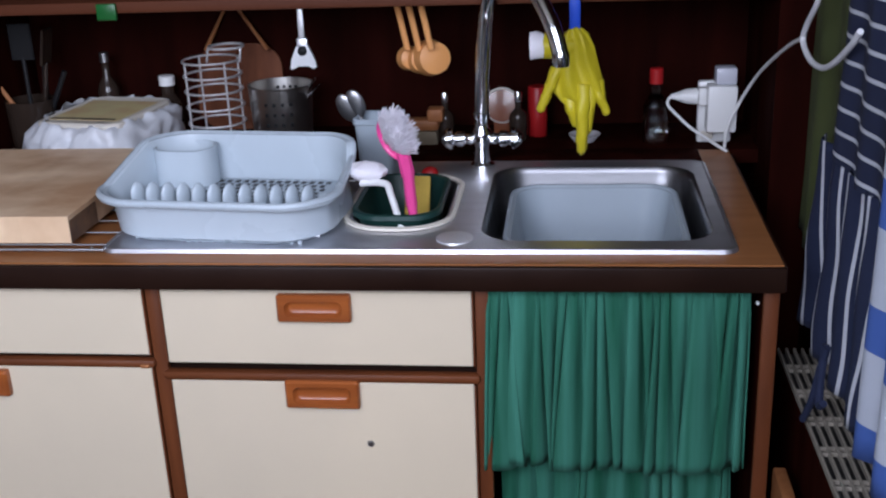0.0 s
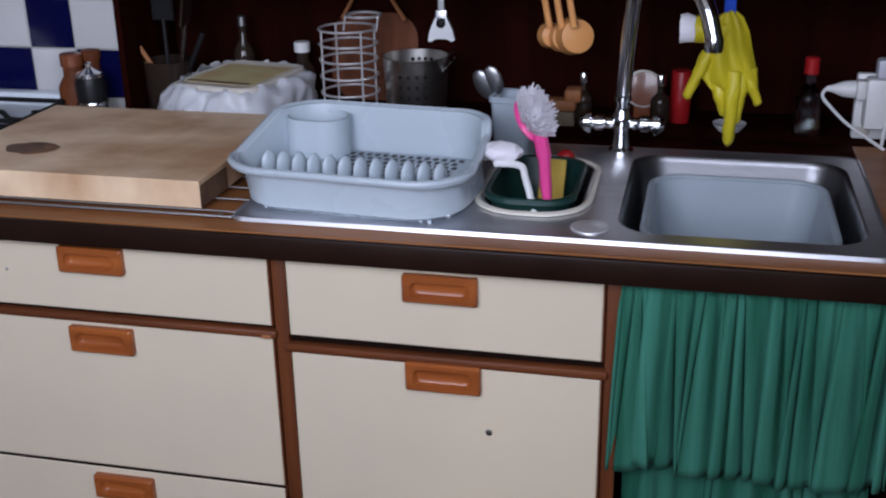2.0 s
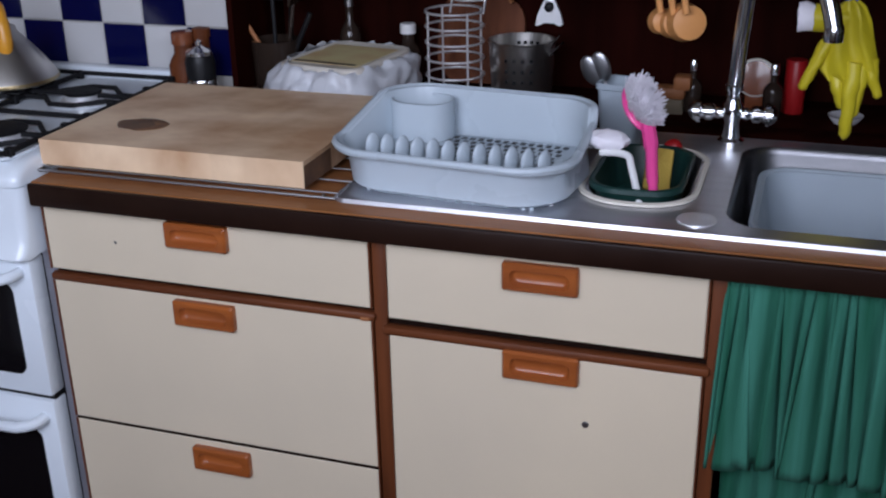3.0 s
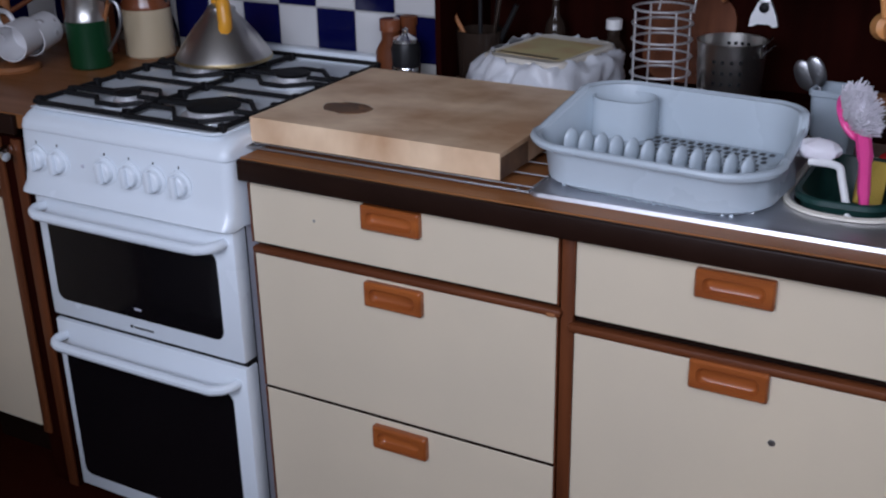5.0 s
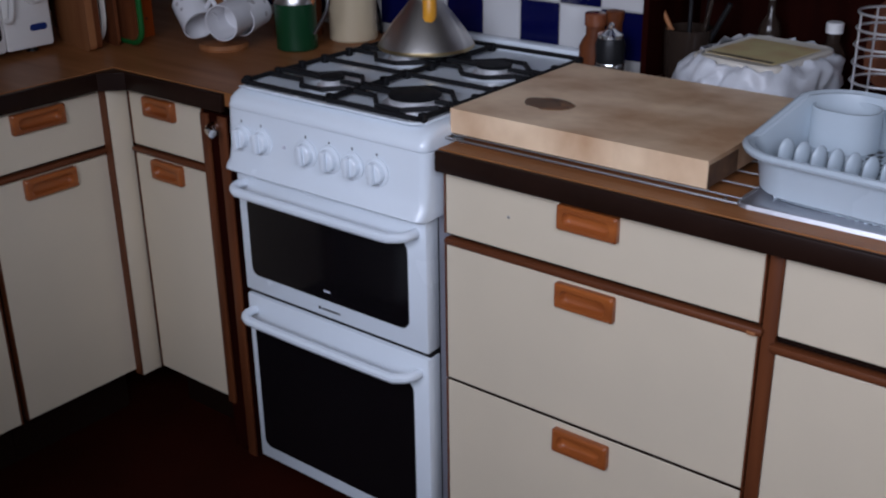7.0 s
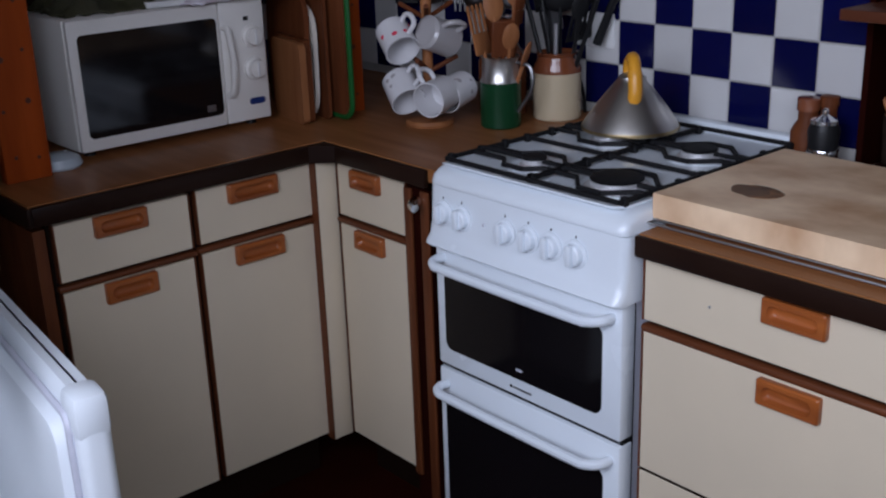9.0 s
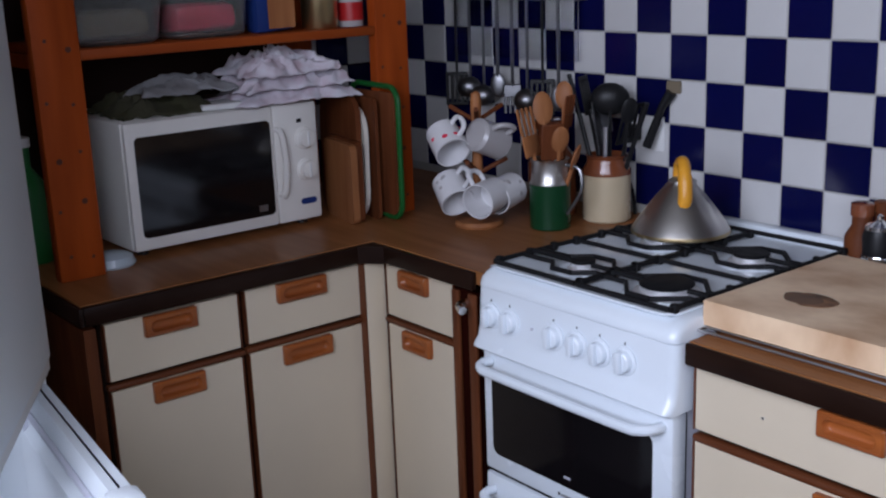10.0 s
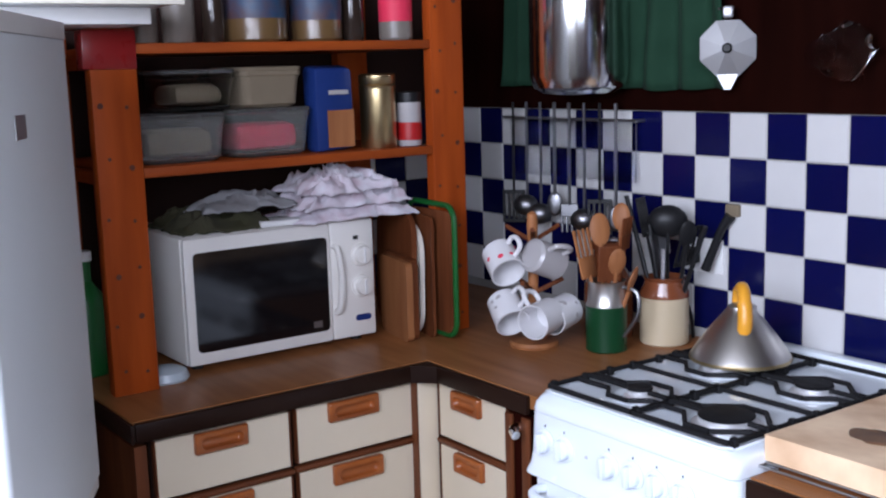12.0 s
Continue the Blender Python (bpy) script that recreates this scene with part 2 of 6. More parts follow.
def loft(rings, cap0=True, cap1=True, closed=True, loop=False, bm=None):
    own = bmesh.new()
    rows = [[own.verts.new(p) for p in r] for r in rings]
    n = len(rows[0])
    pairs = list(zip(rows, rows[1:])) + ([(rows[-1], rows[0])] if loop else [])
    for a, b in pairs:
        for i in range(n if closed else n - 1):
            j = (i + 1) % n
            own.faces.new((a[i], a[j], b[j], b[i]))
    if cap0 and closed and not loop:
        own.faces.new(list(reversed(rows[0])))
    if cap1 and closed and not loop:
        own.faces.new(rows[-1])
    return join(bm, own)


def lathe(profile, n=28, at=(0, 0, 0), cap0=True, cap1=True, bm=None, m=None):
    """Turned body from (radius, height) pairs."""
    rings = [[(at[0] + r * math.cos(2 * math.pi * i / n), at[1] + r * math.sin(2 * math.pi * i / n), at[2] + z) for i in range(n)] for r, z in profile]
    own = loft(rings, cap0, cap1)
    return join(bm, own, m)


def rrect(w, d, r, z, n=5, cx=0.0, cy=0.0):
    """Rounded rectangle as a ring of points at height z."""
    pts = []
    for k, (sx, sy) in enumerate(((1, 1), (-1, 1), (-1, -1), (1, -1))):
        for i in range(n + 1):
            a = math.pi / 2 * (k + i / n)
            pts.append((cx + sx * (w / 2 - r) + r * math.cos(a), cy + sy * (d / 2 - r) + r * math.sin(a), z))
    return pts


def tube(points, r, n=8, closed=False, bm=None):
    """A bar of round section along a line of points; r may be one radius or one for each point."""
    pts = [Vector(p) for p in points]
    rings = []
    up = None
    for i, p in enumerate(pts):
        a = pts[i - 1] if (i or closed) else p
        b = pts[(i + 1) % len(pts)] if (i < len(pts) - 1 or closed) else p
        d = (b - a).normalized()
        if up is None:
            up = Vector((0, 0, 1)) if abs(d.z) < 0.9 else Vector((1, 0, 0))
        s = d.cross(up).normalized()
        up = s.cross(d).normalized()
        rad = r[i] if isinstance(r, (list, tuple)) else r
        rings.append([p + rad * (math.cos(2 * math.pi * k / n) * s + math.sin(2 * math.pi * k / n) * up) for k in range(n)])
    return loft(rings, not closed, not closed, True, closed, bm)


def curve_pts(pts, steps=8):
    """A smooth line through the given points."""
    v = [Vector(p) for p in pts]
    out = []
    for i in range(len(v) - 1):
        p0, p1, p2, p3 = v[max(i - 1, 0)], v[i], v[i + 1], v[min(i + 2, len(v) - 1)]
        for k in range(steps):
            t = k / steps
            out.append(0.5 * ((2 * p1) + (p2 - p0) * t + (2 * p0 - 5 * p1 + 4 * p2 - p3) * t * t + (3 * p1 - p0 - 3 * p2 + p3) * t ** 3))
    return out + [v[-1]]


def cyl(a, b, r, n=16, bm=None):
    return tube([a, b], r, n, bm=bm)


def crumple(bm, amount, scale, seed=0.0, axis=(1, 1, 1)):
    for v in bm.verts:
        d = noise.noise_vector(v.co * scale + Vector((seed, seed * 1.7, -seed)))
        v.co += Vector((d.x * axis[0], d.y * axis[1], d.z * axis[2])) * amount
    return bm


def ellipsoid(cx, cy, cz, rx, ry, rz, u=20, v=12, bm=None, m=None):
    own = bmesh.new()
    bmesh.ops.create_uvsphere(own, u_segments=u, v_segments=v, radius=1)
    for q in own.verts:
        q.co = Vector((cx + q.co.x * rx, cy + q.co.y * ry, cz + q.co.z * rz))
    return join(bm, own, m)


# ---- the room ----
WT = 0.905      # worktop height at the sink
LW = 0.917      # corner worktop, laid a little higher
BACK = 0.63     # face of the tiled wall
ALC = 0.86      # back of the recess behind the sink


def wall(name, bm, mat, label):
    return tagged(part(name, bm, mat, smooth=False), label, "wall", kind="structure")


tagged(part("floor", box(-1.75, 1.95, -2.95, 1.0, -0.1, 0.0), FLOOR, smooth=False), "dark red-brown kitchen floor, shade put into its colour", "floor", kind="structure")
tagged(part("ceiling", box(-1.75, 1.95, -2.95, 1.0, 2.7, 2.8), PLASTER, smooth=False), "unseen kitchen ceiling, dark to cut bounced light", "ceiling", kind="structure")
wall_north = wall("wall_north", box(-1.65, 0.087, BACK - 0.003, 1.0, 0, 2.7), GROUT, "kitchen wall behind the cooker, tiled in navy and white")
wall("wall_recess", box(0.087, 1.95, ALC, 1.0, 0, 2.7), PANEL, "dark red-brown wooden boarding behind the sink, shade in its colour")
wall_west = wall("wall_west", box(-1.75, -1.65, -2.95, 1.0, 0, 2.7), DARKWALL, "dark wall behind the shelving tower")
_bm = box(1.80, 1.95, -1.1, ALC, 0, 2.7)
box(1.80, 1.95, -2.95, -2.4, 0, 2.4, bm=_bm)
box(1.80, 1.95, -2.3999, -1.1001, 0, 1.35, bm=_bm)
box(1.80, 1.95, -2.3999, -1.1001, 2.55, 2.7, bm=_bm)
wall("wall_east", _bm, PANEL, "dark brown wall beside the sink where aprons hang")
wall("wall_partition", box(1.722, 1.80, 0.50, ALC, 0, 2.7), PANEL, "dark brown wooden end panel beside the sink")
# thin cover added to darken the grey end face of the tiled wall
wall("wall_end_cover", box(0.0875, 0.101, 0.612, 0.8595, 0.9055, 2.7), PANEL, "dark cover added over the end of the tiled wall")
_bm = box(-1.65, -0.10, -2.55, -2.4, 0, 2.7)
box(1.40, 1.80, -2.55, -2.4, 0, 2.7, bm=_bm)
box(-0.0999, 1.3999, -2.55, -2.4, 0, 1.35, bm=_bm)
box(-0.0999, 1.3999, -2.55, -2.4, 2.55, 2.7, bm=_bm)
wall("wall_south", _bm, PLASTER, "unseen plastered wall with the window, dark to cut bounced light")
_win = thing("window_1", "white-framed kitchen window that lets in daylight", "window", (0.65, -2.47, 1.375), kind="structure")
_bm = box(-0.75, -0.70, -0.03, 0.03, 0, 1.15)
for _a in ((0.70, 0.75, 0, 1.15), (-0.70, 0.70, 0, 0.05), (-0.70, 0.70, 1.10, 1.15), (-0.02, 0.02, 0.05, 1.10)):
    box(_a[0], _a[1], -0.03, 0.03, _a[2], _a[3], bm=_bm)
part("window_frame", _bm, ENAMEL, _win)
# unseen frame that goes with the added side lamp
_win = thing("added_side_window", "unseen white-framed side window, added to light the left-hand run", "window", (1.88, -1.75, 1.375), kind="structure")
_bm = box(-0.03, 0.03, -0.65, -0.60, 0, 1.15)
for _a in ((0.60, 0.65, 0, 1.15), (-0.60, 0.60, 0, 0.05), (-0.60, 0.60, 1.10, 1.15), (-0.02, 0.02, 0.05, 1.10)):
    box(-0.03, 0.03, _a[0], _a[1], _a[2], _a[3], bm=_bm)
part("window_frame", _bm, ENAMEL, _win)


# ---- fitted units ----
def handle(parent, x0, x1, z0, z1, y=-0.016):
    """Wooden pull with a rounded finger slot."""
    w, h, cx, cz = x1 - x0, z1 - z0, (x0 + x1) / 2, (z0 + z1) / 2
    def ring(ww, hh, r, yy):
        return [(cx + px, yy, cz + py) for px, py, _ in rrect(ww, hh, r, 0, 4)]
    rings = [ring(w, h, 0.004, y + 0.010), ring(w, h, 0.004, y - 0.010), ring(w - 0.006, h - 0.006, 0.004, y - 0.014),
             ring(w - 0.026, h - 0.020, 0.011, y - 0.014), ring(w - 0.034, h - 0.027, 0.009, y - 0.004), ring(w - 0.040, h - 0.033, 0.006, y - 0.002)]
    return part("handle", loft(rings), HANDLE, parent, "orange-brown wooden handle with a finger slot")


def lip(parent, x0, x1, z0, z1):
    """Rounded wooden strip along the top of a front."""
    return part("trim_strip", box(x0, x1, -0.022, 0.0, z0, z1, 0.006), TRIM, parent, "brown wooden strip")


def panel_front(name, parent, x0, x1, z0, z1, label=""):
    p = part(name, box(x0 + 0.003, x1 - 0.003, -0.016, 0.0, z0, z1, 0.002, 1), CREAM, parent, label)
    for a, b in ((x0, x0 + 0.0026), (x1 - 0.0026, x1)):
        part("edge_strip", box(a, b, -0.017, 0.0, z0, z1), TRIM_V, p, "thin brown edging")
    return p


def carcass(parent, w, d=0.56, z0=0.13, z1=0.86, foot=0.0):
    part("body", box(0.0, w, 0.002, d, z0, z1), DARKGAP, parent, "dark brown carcass")
    part("plinth", box(0.0, w, 0.06, 0.08, foot, z0), DARKGAP, parent, "black recessed plinth")


def unit_drawers(at, w):
    u = thing("drawer_unit", "cream three-drawer base unit with wooden pulls beside the cooker", "cabinet", at)
    carcass(u, w)
    f = panel_front("drawer", u, 0.0, w - 0.012, 0.735, 0.852, "shallow cream drawer front")
    handle(f, 0.252, 0.370, 0.807, 0.853)
    f = panel_front("drawer", u, 0.0, w - 0.012, 0.427, 0.712, "deep cream drawer front")
    lip(u, 0.0, w - 0.006, 0.713, 0.728)
    handle(f, 0.252, 0.370, 0.659, 0.707)
    f = panel_front("drawer", u, 0.0, w - 0.012, 0.13, 0.422, "deep cream drawer front")
    handle(f, 0.256, 0.372, 0.362, 0.410)
    # dark strip laid over the lit edge to give the drawer gap its shade
    part("gap_shade", box(0.003, w - 0.015, -0.0156, -0.0002, 0.4222, 0.4268), DARKGAP, u, "dark strip for the shade in the deep drawers' gap")
    part("stile", box(w - 0.011, w + 0.012, -0.012, 0.002, 0.13, 0.857, 0.003), TRIM_V, u, "brown upright between the units")
    part("chip", box(w - 0.032, w - 0.016, -0.0235, -0.020, 0.714, 0.721, 0.002), PALEWOOD, u, "pale chipped spot on the strip")
    part("spot", lathe([(0.003, 0), (0.002, 0.001)], 8, m=pose(0.145, -0.016, 0.80, 90, 0, 0)), STEEL_DULL, u, "small dark spot")
    return u


def unit_door(at, w):
    u = thing("base_unit", "cream base unit with a drawer over a door under the sink", "cabinet", at)
    carcass(u, w)
    f = panel_front("drawer", u, 0.012, w - 0.012, 0.722, 0.852, "cream drawer front")
    handle(f, 0.210, 0.330, 0.802, 0.849)
    lip(u, 0.004, w - 0.004, 0.692, 0.708)
    f = panel_front("door", u, 0.012, w - 0.012, 0.13, 0.690, "cream door")
    handle(f, 0.211, 0.334, 0.647, 0.697)
    part("stile", box(w - 0.011, w + 0.012, -0.012, 0.002, 0.13, 0.857, 0.003), TRIM_V, u, "brown upright at the end of the unit")
    part("mark", lathe([(0.006, 0), (0.005, 0.0015), (0.003, 0.002)], 14, m=pose(0.346, -0.016, 0.577, 90, 0, 0)), STEEL_DULL, u, "grey round mark on the door")
    return u


def unit_small(at, w, turn=0, hx=0.1, hw=0.115, label="narrow cream base unit with a drawer over a door", d=0.56):
    u = thing("base_unit", label, "cabinet", at, turn, group="corner base units")
    carcass(u, w, d, foot=-at[2])
    f = panel_front("drawer", u, 0.006, w - 0.006, 0.728, 0.855, "cream drawer front")
    handle(f, hx, hx + hw, 0.808, 0.854)
    lip(u, 0.0, w, 0.708, 0.722)
    f = panel_front("door", u, 0.006, w - 0.006, 0.13, 0.705, "cream door")
    handle(f, hx + 0.006, hx + 0.006 + hw, 0.657, 0.704)
    return u


unit_drawers((0.03, 0.013, 0), 0.637)
unit_door((0.668, 0.013, 0), 0.537)
unit_small((-0.913, 0.013, 0.006), 0.273, 0, 0.070, 0.107, "narrow cream base unit between the corner and the cooker")
unit_small((-0.953, -0.3765, 0.010), 0.330, 90, 0.087, 0.132, "cream base unit next to the inner corner")
unit_small((-0.953, -0.7035, 0.008), 0.325, 90, 0.092, 0.121, "cream base unit at the end of the run beside the fridge")
_c = thing("corner_post", "cream corner post with thin brown edges between the base units", "post", (-0.925, -0.03, 0), kind="structure")
part("body", box(-0.014, 0.014, -0.028, 0.028, 0.13, 0.873, 0.002), CREAM, _c)
part("edge_strip", box(-0.0145, 0.012, -0.032, -0.029, 0.13, 0.873), TRIM_V, _c)
_c = thing("end_panel", "brown wooden end panel beside the cooker", "panel", (-0.60, 0, 0), kind="structure")
part("body", box(-0.04, 0.04, -0.004, 0.56, 0.0, 0.86), PANEL, _c)
part("stile", box(-0.042, -0.018, -0.014, -0.005, 0.13, 0.857, 0.003), TRIM_V, _c)
part("stile", box(0.012, 0.04, -0.012, -0.005, 0.0, 0.857, 0.003), TRIM_V, _c)
_c = thing("end_panel", "dark brown end panel of the left-hand run beside the fridge", "panel", (-1.25, -0.727, 0), kind="structure")
part("body", box(-0.35, 0.312, -0.012, 0.014, 0.0, 0.86), TRIM_V, _c)
_c = thing("end_panel", "brown wooden end panel beyond the curtained sink opening", "panel", (1.648, 0, 0), kind="structure")
# near-black wood stands in for the shadow on the panel's inner face
part("body", box(-0.012, 0.012, 0.005, 0.56, 0.0, 0.857), PANEL, _c)
part("front_edge", box(-0.012, 0.012, -0.006, 0.004, 0.0, 0.857, 0.003), TRIM_V, _c)

# worktops: brown laminate with a thick dark front edge
SINK = (0.578, 1.603, 0.024, 0.532)


def worktop(name, label, slabs, edges, top=WT):
    t = thing(name, label, "worktop", kind="structure")
    bm = None
    for s in slabs:
        bm = box(*s, top - 0.03, top, bm=bm)
    part("slab", bm, TOP, t, smooth=False)
    for e in edges:
        part("edging", box(*e, top - 0.042, top - 0.0012, 0.004), EDGE, t, "dark rounded front edging")
    return t


worktop("worktop_sink", "brown wood-look worktop with a dark front edge round the sink",
        [(0.03, 1.66, -0.018, SINK[2] + 0.02), (0.03, SINK[0] + 0.02, SINK[2] + 0.02, 0.628), (SINK[1] - 0.02, 1.66, SINK[2] + 0.02, SINK[3] - 0.02),
         (SINK[0] + 0.02, 1.60, SINK[3] - 0.02, 0.545), (1.6001, 1.66, SINK[3] - 0.02, 0.628)],
        [(0.028, 1.664, -0.03, -0.0185), (1.6605, 1.666, -0.018, 0.60)])
# ledge and back strip use the near-black wood in place of real shade
_l = thing("ledge", "brown ledge behind the sink, shade put into its colour", "ledge", kind="structure")
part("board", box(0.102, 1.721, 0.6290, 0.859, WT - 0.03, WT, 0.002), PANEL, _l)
part("front_board", box(SINK[0] + 0.022, 1.5995, 0.5455, 0.6285, WT - 0.03, WT + 0.004, 0.003), PANEL, _l, "strip behind the sink, shade put into its dark colour")
worktop("worktop_corner", "brown wood-look corner worktop with a dark front edge",
        [(-1.645, -0.928, -0.742, 0.626), (-0.9279, -0.525, -0.018, 0.626)],
        [(-0.9275, -0.910, -0.742, -0.034), (-0.9275, -0.545, -0.034, -0.0185), (-1.60, -0.910, -0.752, -0.7425)], LW)
_c = thing("worktop_fillet", "dark chamfered inner corner of the corner worktop", "worktop", kind="structure")
_tri = [(-0.9102, -0.0342), (-0.9102, -0.078), (-0.866, -0.0342)]
part("fillet", loft([[(x, y, z) for x, y in _tri] for z in (LW - 0.042, LW - 0.0012)]), EDGE, _c, smooth=False)

# cooker
def cooker():
    c = thing("gas_cooker", "white free-standing gas cooker with two black-glass ovens", "cooker", (-0.256, -0.015, 0))
    W = 0.268
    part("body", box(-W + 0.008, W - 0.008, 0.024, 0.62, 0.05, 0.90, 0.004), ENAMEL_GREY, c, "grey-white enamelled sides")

    def shell(name, prof, w, round_z, label):
        """A pressed front that runs across the cooker, with ends rounded back and down."""
        rings = []
        for x, k in ((-w, 1.0), (-w + 0.003, 0.5), (-w + 0.010, 0.15), (-w + 0.022, 0.0), (w - 0.022, 0.0), (w - 0.010, 0.15), (w - 0.003, 0.5), (w, 1.0)):
            rings.append([(x, y + (0.016 * k if y < 0.3 else 0), z - (round_z * k if z > 0.915 else 0)) for y, z in prof])
        return part(name, loft(rings), ENAMEL, c, label)

    shell("hob_top", [(0.625, 0.905), (0.625, 0.936), (0.034, 0.936), (0.014, 0.933), (-0.004, 0.926), (-0.016, 0.914), (-0.022, 0.900), (-0.021, 0.895), (0.03, 0.895)],
          W, 0.012, "white enamelled hob top with a rounded front")
    shell("control_panel", [(0.03, 0.8935), (-0.019, 0.8935), (-0.021, 0.86), (-0.024, 0.81), (-0.030, 0.785), (-0.041, 0.772), (-0.043, 0.766), (-0.036, 0.761), (0.03, 0.764)],
          W + 0.003, 0.0, "white control panel with a curled lower lip")
    part("back_rail", box(-W + 0.01, W - 0.01, 0.590, 0.624, 0.9362, 0.958, 0.004), ENAMEL, c, "low white ledge at the back of the hob")
    for kx in (-0.221, -0.163, -0.035, 0.029, 0.090, 0.153):
        k = part("knob", lathe([(0.029, 0), (0.029, 0.003), (0.0265, 0.004), (0.0255, 0.003), (0.022, 0.004), (0.0205, 0.014), (0.018, 0.016), (0.001, 0.016)], 22, m=pose(kx, -0.0225, 0.838, 92, 0, 0)), ENAMEL, c, "round white control knob")
        part("grip", box(kx - 0.006, kx + 0.006, -0.048, -0.034, 0.817, 0.859, 0.003), ENAMEL, k)
        part("scale_mark", box(kx - 0.001, kx + 0.001, -0.0235, -0.0222, 0.869, 0.874), DARK_STEEL, c)
    part("pilot_light", lathe([(0.004, 0), (0.003, 0.003)], 10, m=pose(-0.098, -0.0225, 0.838, 92, 0, 0)), ENAMEL_GREY, c)

    def door(z0, z1, wz0, wz1, hz, ww):
        d = part("oven_door", box(-W + 0.010, W - 0.004, -0.018, 0.022, z0, z1, 0.005), ENAMEL, c, "white oven door")
        rr = [[(x, y, z) for x, z, _ in rrect(ww, wz1 - wz0, 0.020, 0, 5, -0.006, (wz0 + wz1) / 2)] for y in (-0.017, -0.0205)]
        part("oven_window", loft(rr), OVENGLASS, d, "black glass oven window")
        hp = [(-0.232, -0.018, hz + 0.004), (-0.234, -0.040, hz + 0.004), (-0.222, -0.056, hz), (-0.17, -0.060, hz - 0.002), (0.16, -0.060, hz - 0.002), (0.214, -0.056, hz), (0.238, -0.040, hz + 0.004), (0.240, -0.018, hz + 0.004)]
        part("handle", tube(curve_pts(hp, 5), 0.0105, 10), ENAMEL, d, "white tubular handle")
        return d
    door(0.479, 0.757, 0.521, 0.708, 0.729, 0.448)
    door(0.040, 0.468, 0.076, 0.402, 0.428, 0.462)
    part("door_gap", box(-W + 0.012, W - 0.006, -0.008, 0.023, 0.4685, 0.4785), BLACK_PLASTIC, c)
    part("door_gap", box(W - 0.010, W - 0.0055, 0.0222, 0.0238, 0.06, 0.757), BLACK_PLASTIC, c)
    part("badge", box(-0.022, 0.030, -0.0192, -0.017, 0.4955, 0.500), STEEL_DULL, c, "small grey maker's badge")
    part("badge", box(-0.032, -0.026, -0.0192, -0.017, 0.495, 0.501), BLACK_PLASTIC, c, "tiny dark square by the badge")
    part("badge", box(-0.012, 0.006, -0.0215, -0.0195, 0.540, 0.545), ENAMEL_GREY, c, "tiny pale mark on the glass")
    for fx, fy in ((-W + 0.03, 0.05), (W - 0.03, 0.05), (-W + 0.03, 0.57), (W - 0.03, 0.57)):
        part("foot", lathe([(0.016, 0), (0.016, 0.008), (0.008, 0.012), (0.008, 0.05)], 12, (fx, fy, 0)), STEEL_DULL, c)
    # tray with a raised edge and a round well for each burner
    part("spill_tray", box(-0.248, 0.238, 0.0, 0.578, 0.9362, 0.9375, 0.0005, 1), ENAMEL, c, "white pressed burner tray")
    part("tray_ridge", tube([(x, y, 0.9375) for x, y, _ in rrect(0.486, 0.578, 0.03, 0, 6, -0.005, 0.289)], 0.003, 6, True), ENAMEL, c, "raised edge of the tray")
    burners = ((-0.085, 0.112, 0.026), (0.140, 0.108, 0.052), (-0.105, 0.375, 0.036), (0.126, 0.388, 0.038))
    for bx, by, r in burners:
        w = r + 0.034
        part("burner_well", lathe([(w, 0.9374), (w - 0.004, 0.9405), (w - 0.010, 0.9408), (w - 0.018, 0.9385), (r, 0.938)], 32, (bx, by, 0), cap0=False, cap1=False), ENAMEL, c, "raised round lip in the tray")
        b = part("burner", lathe([(r * 1.25, 0.9376), (r * 1.25, 0.942), (r * 1.0, 0.946), (r * 1.0, 0.954)], 24, (bx, by, 0)), WIRE, c, "silvery burner ring")
        part("burner_cap", lathe([(r * 1.0, 0.9542), (r * 1.02, 0.957), (r * 0.92, 0.9598), (0.001, 0.9605)], 24, (bx, by, 0)), IRON, b, "black burner cap")
    # cast pan supports: a low outer frame, thick fingers, a half octagon before and behind each burner
    z, h = 0.952, 0.008

    def bar(bm, x0, y0, x1, y1, wd=0.0095, lift=0.0):
        a, b = Vector((x0, y0, 0)), Vector((x1, y1, 0))
        d = (b - a).normalized()
        n = Vector((-d.y, d.x, 0)) * wd / 2
        lo = [(q.x, q.y, z - h + lift) for q in (a + n, a - n, b - n, b + n)]
        n *= 0.7
        hi = [(q.x, q.y, z + lift) for q in (a + n, a - n, b - n, b + n)]
        return loft([lo, hi], bm=bm)

    for x0, x1, pair in ((-0.240, -0.004, (0, 2)), (0.000, 0.232, (1, 3))):
        bm = None
        for e in ((x0, 0.006, x1, 0.006), (x0, 0.570, x1, 0.570), (x0, 0.006, x0, 0.570), (x1, 0.006, x1, 0.570), (x0, 0.250, x1, 0.250)):
            bm = bar(bm, *e, 0.009)
        for k in pair:
            bx, by, r = burners[k]
            ya, yb = (0.006, 0.250) if by < 0.2 else (0.250, 0.570)
            q = r * 0.85
            bm = bar(bm, x0, by, bx - q, by, 0.010, 0.004)
            bm = bar(bm, bx + q, by, x1, by, 0.010, 0.004)
            for ye, sgn in ((ya, -1), (yb, 1)):
                o = min(r + 0.036, 0.080)
                yo = by + sgn * min(o, abs(ye - by) - 0.012)
                bm = bar(bm, bx - o, by + sgn * 0.026, bx - 0.028, yo, 0.0095, 0.001)
                bm = bar(bm, bx - 0.028, yo, bx + 0.028, yo, 0.0095, 0.001)
                bm = bar(bm, bx + 0.028, yo, bx + o, by + sgn * 0.026, 0.0095, 0.001)
                bm = bar(bm, bx - o, by + sgn * 0.026, x0, by + sgn * 0.026, 0.0085)
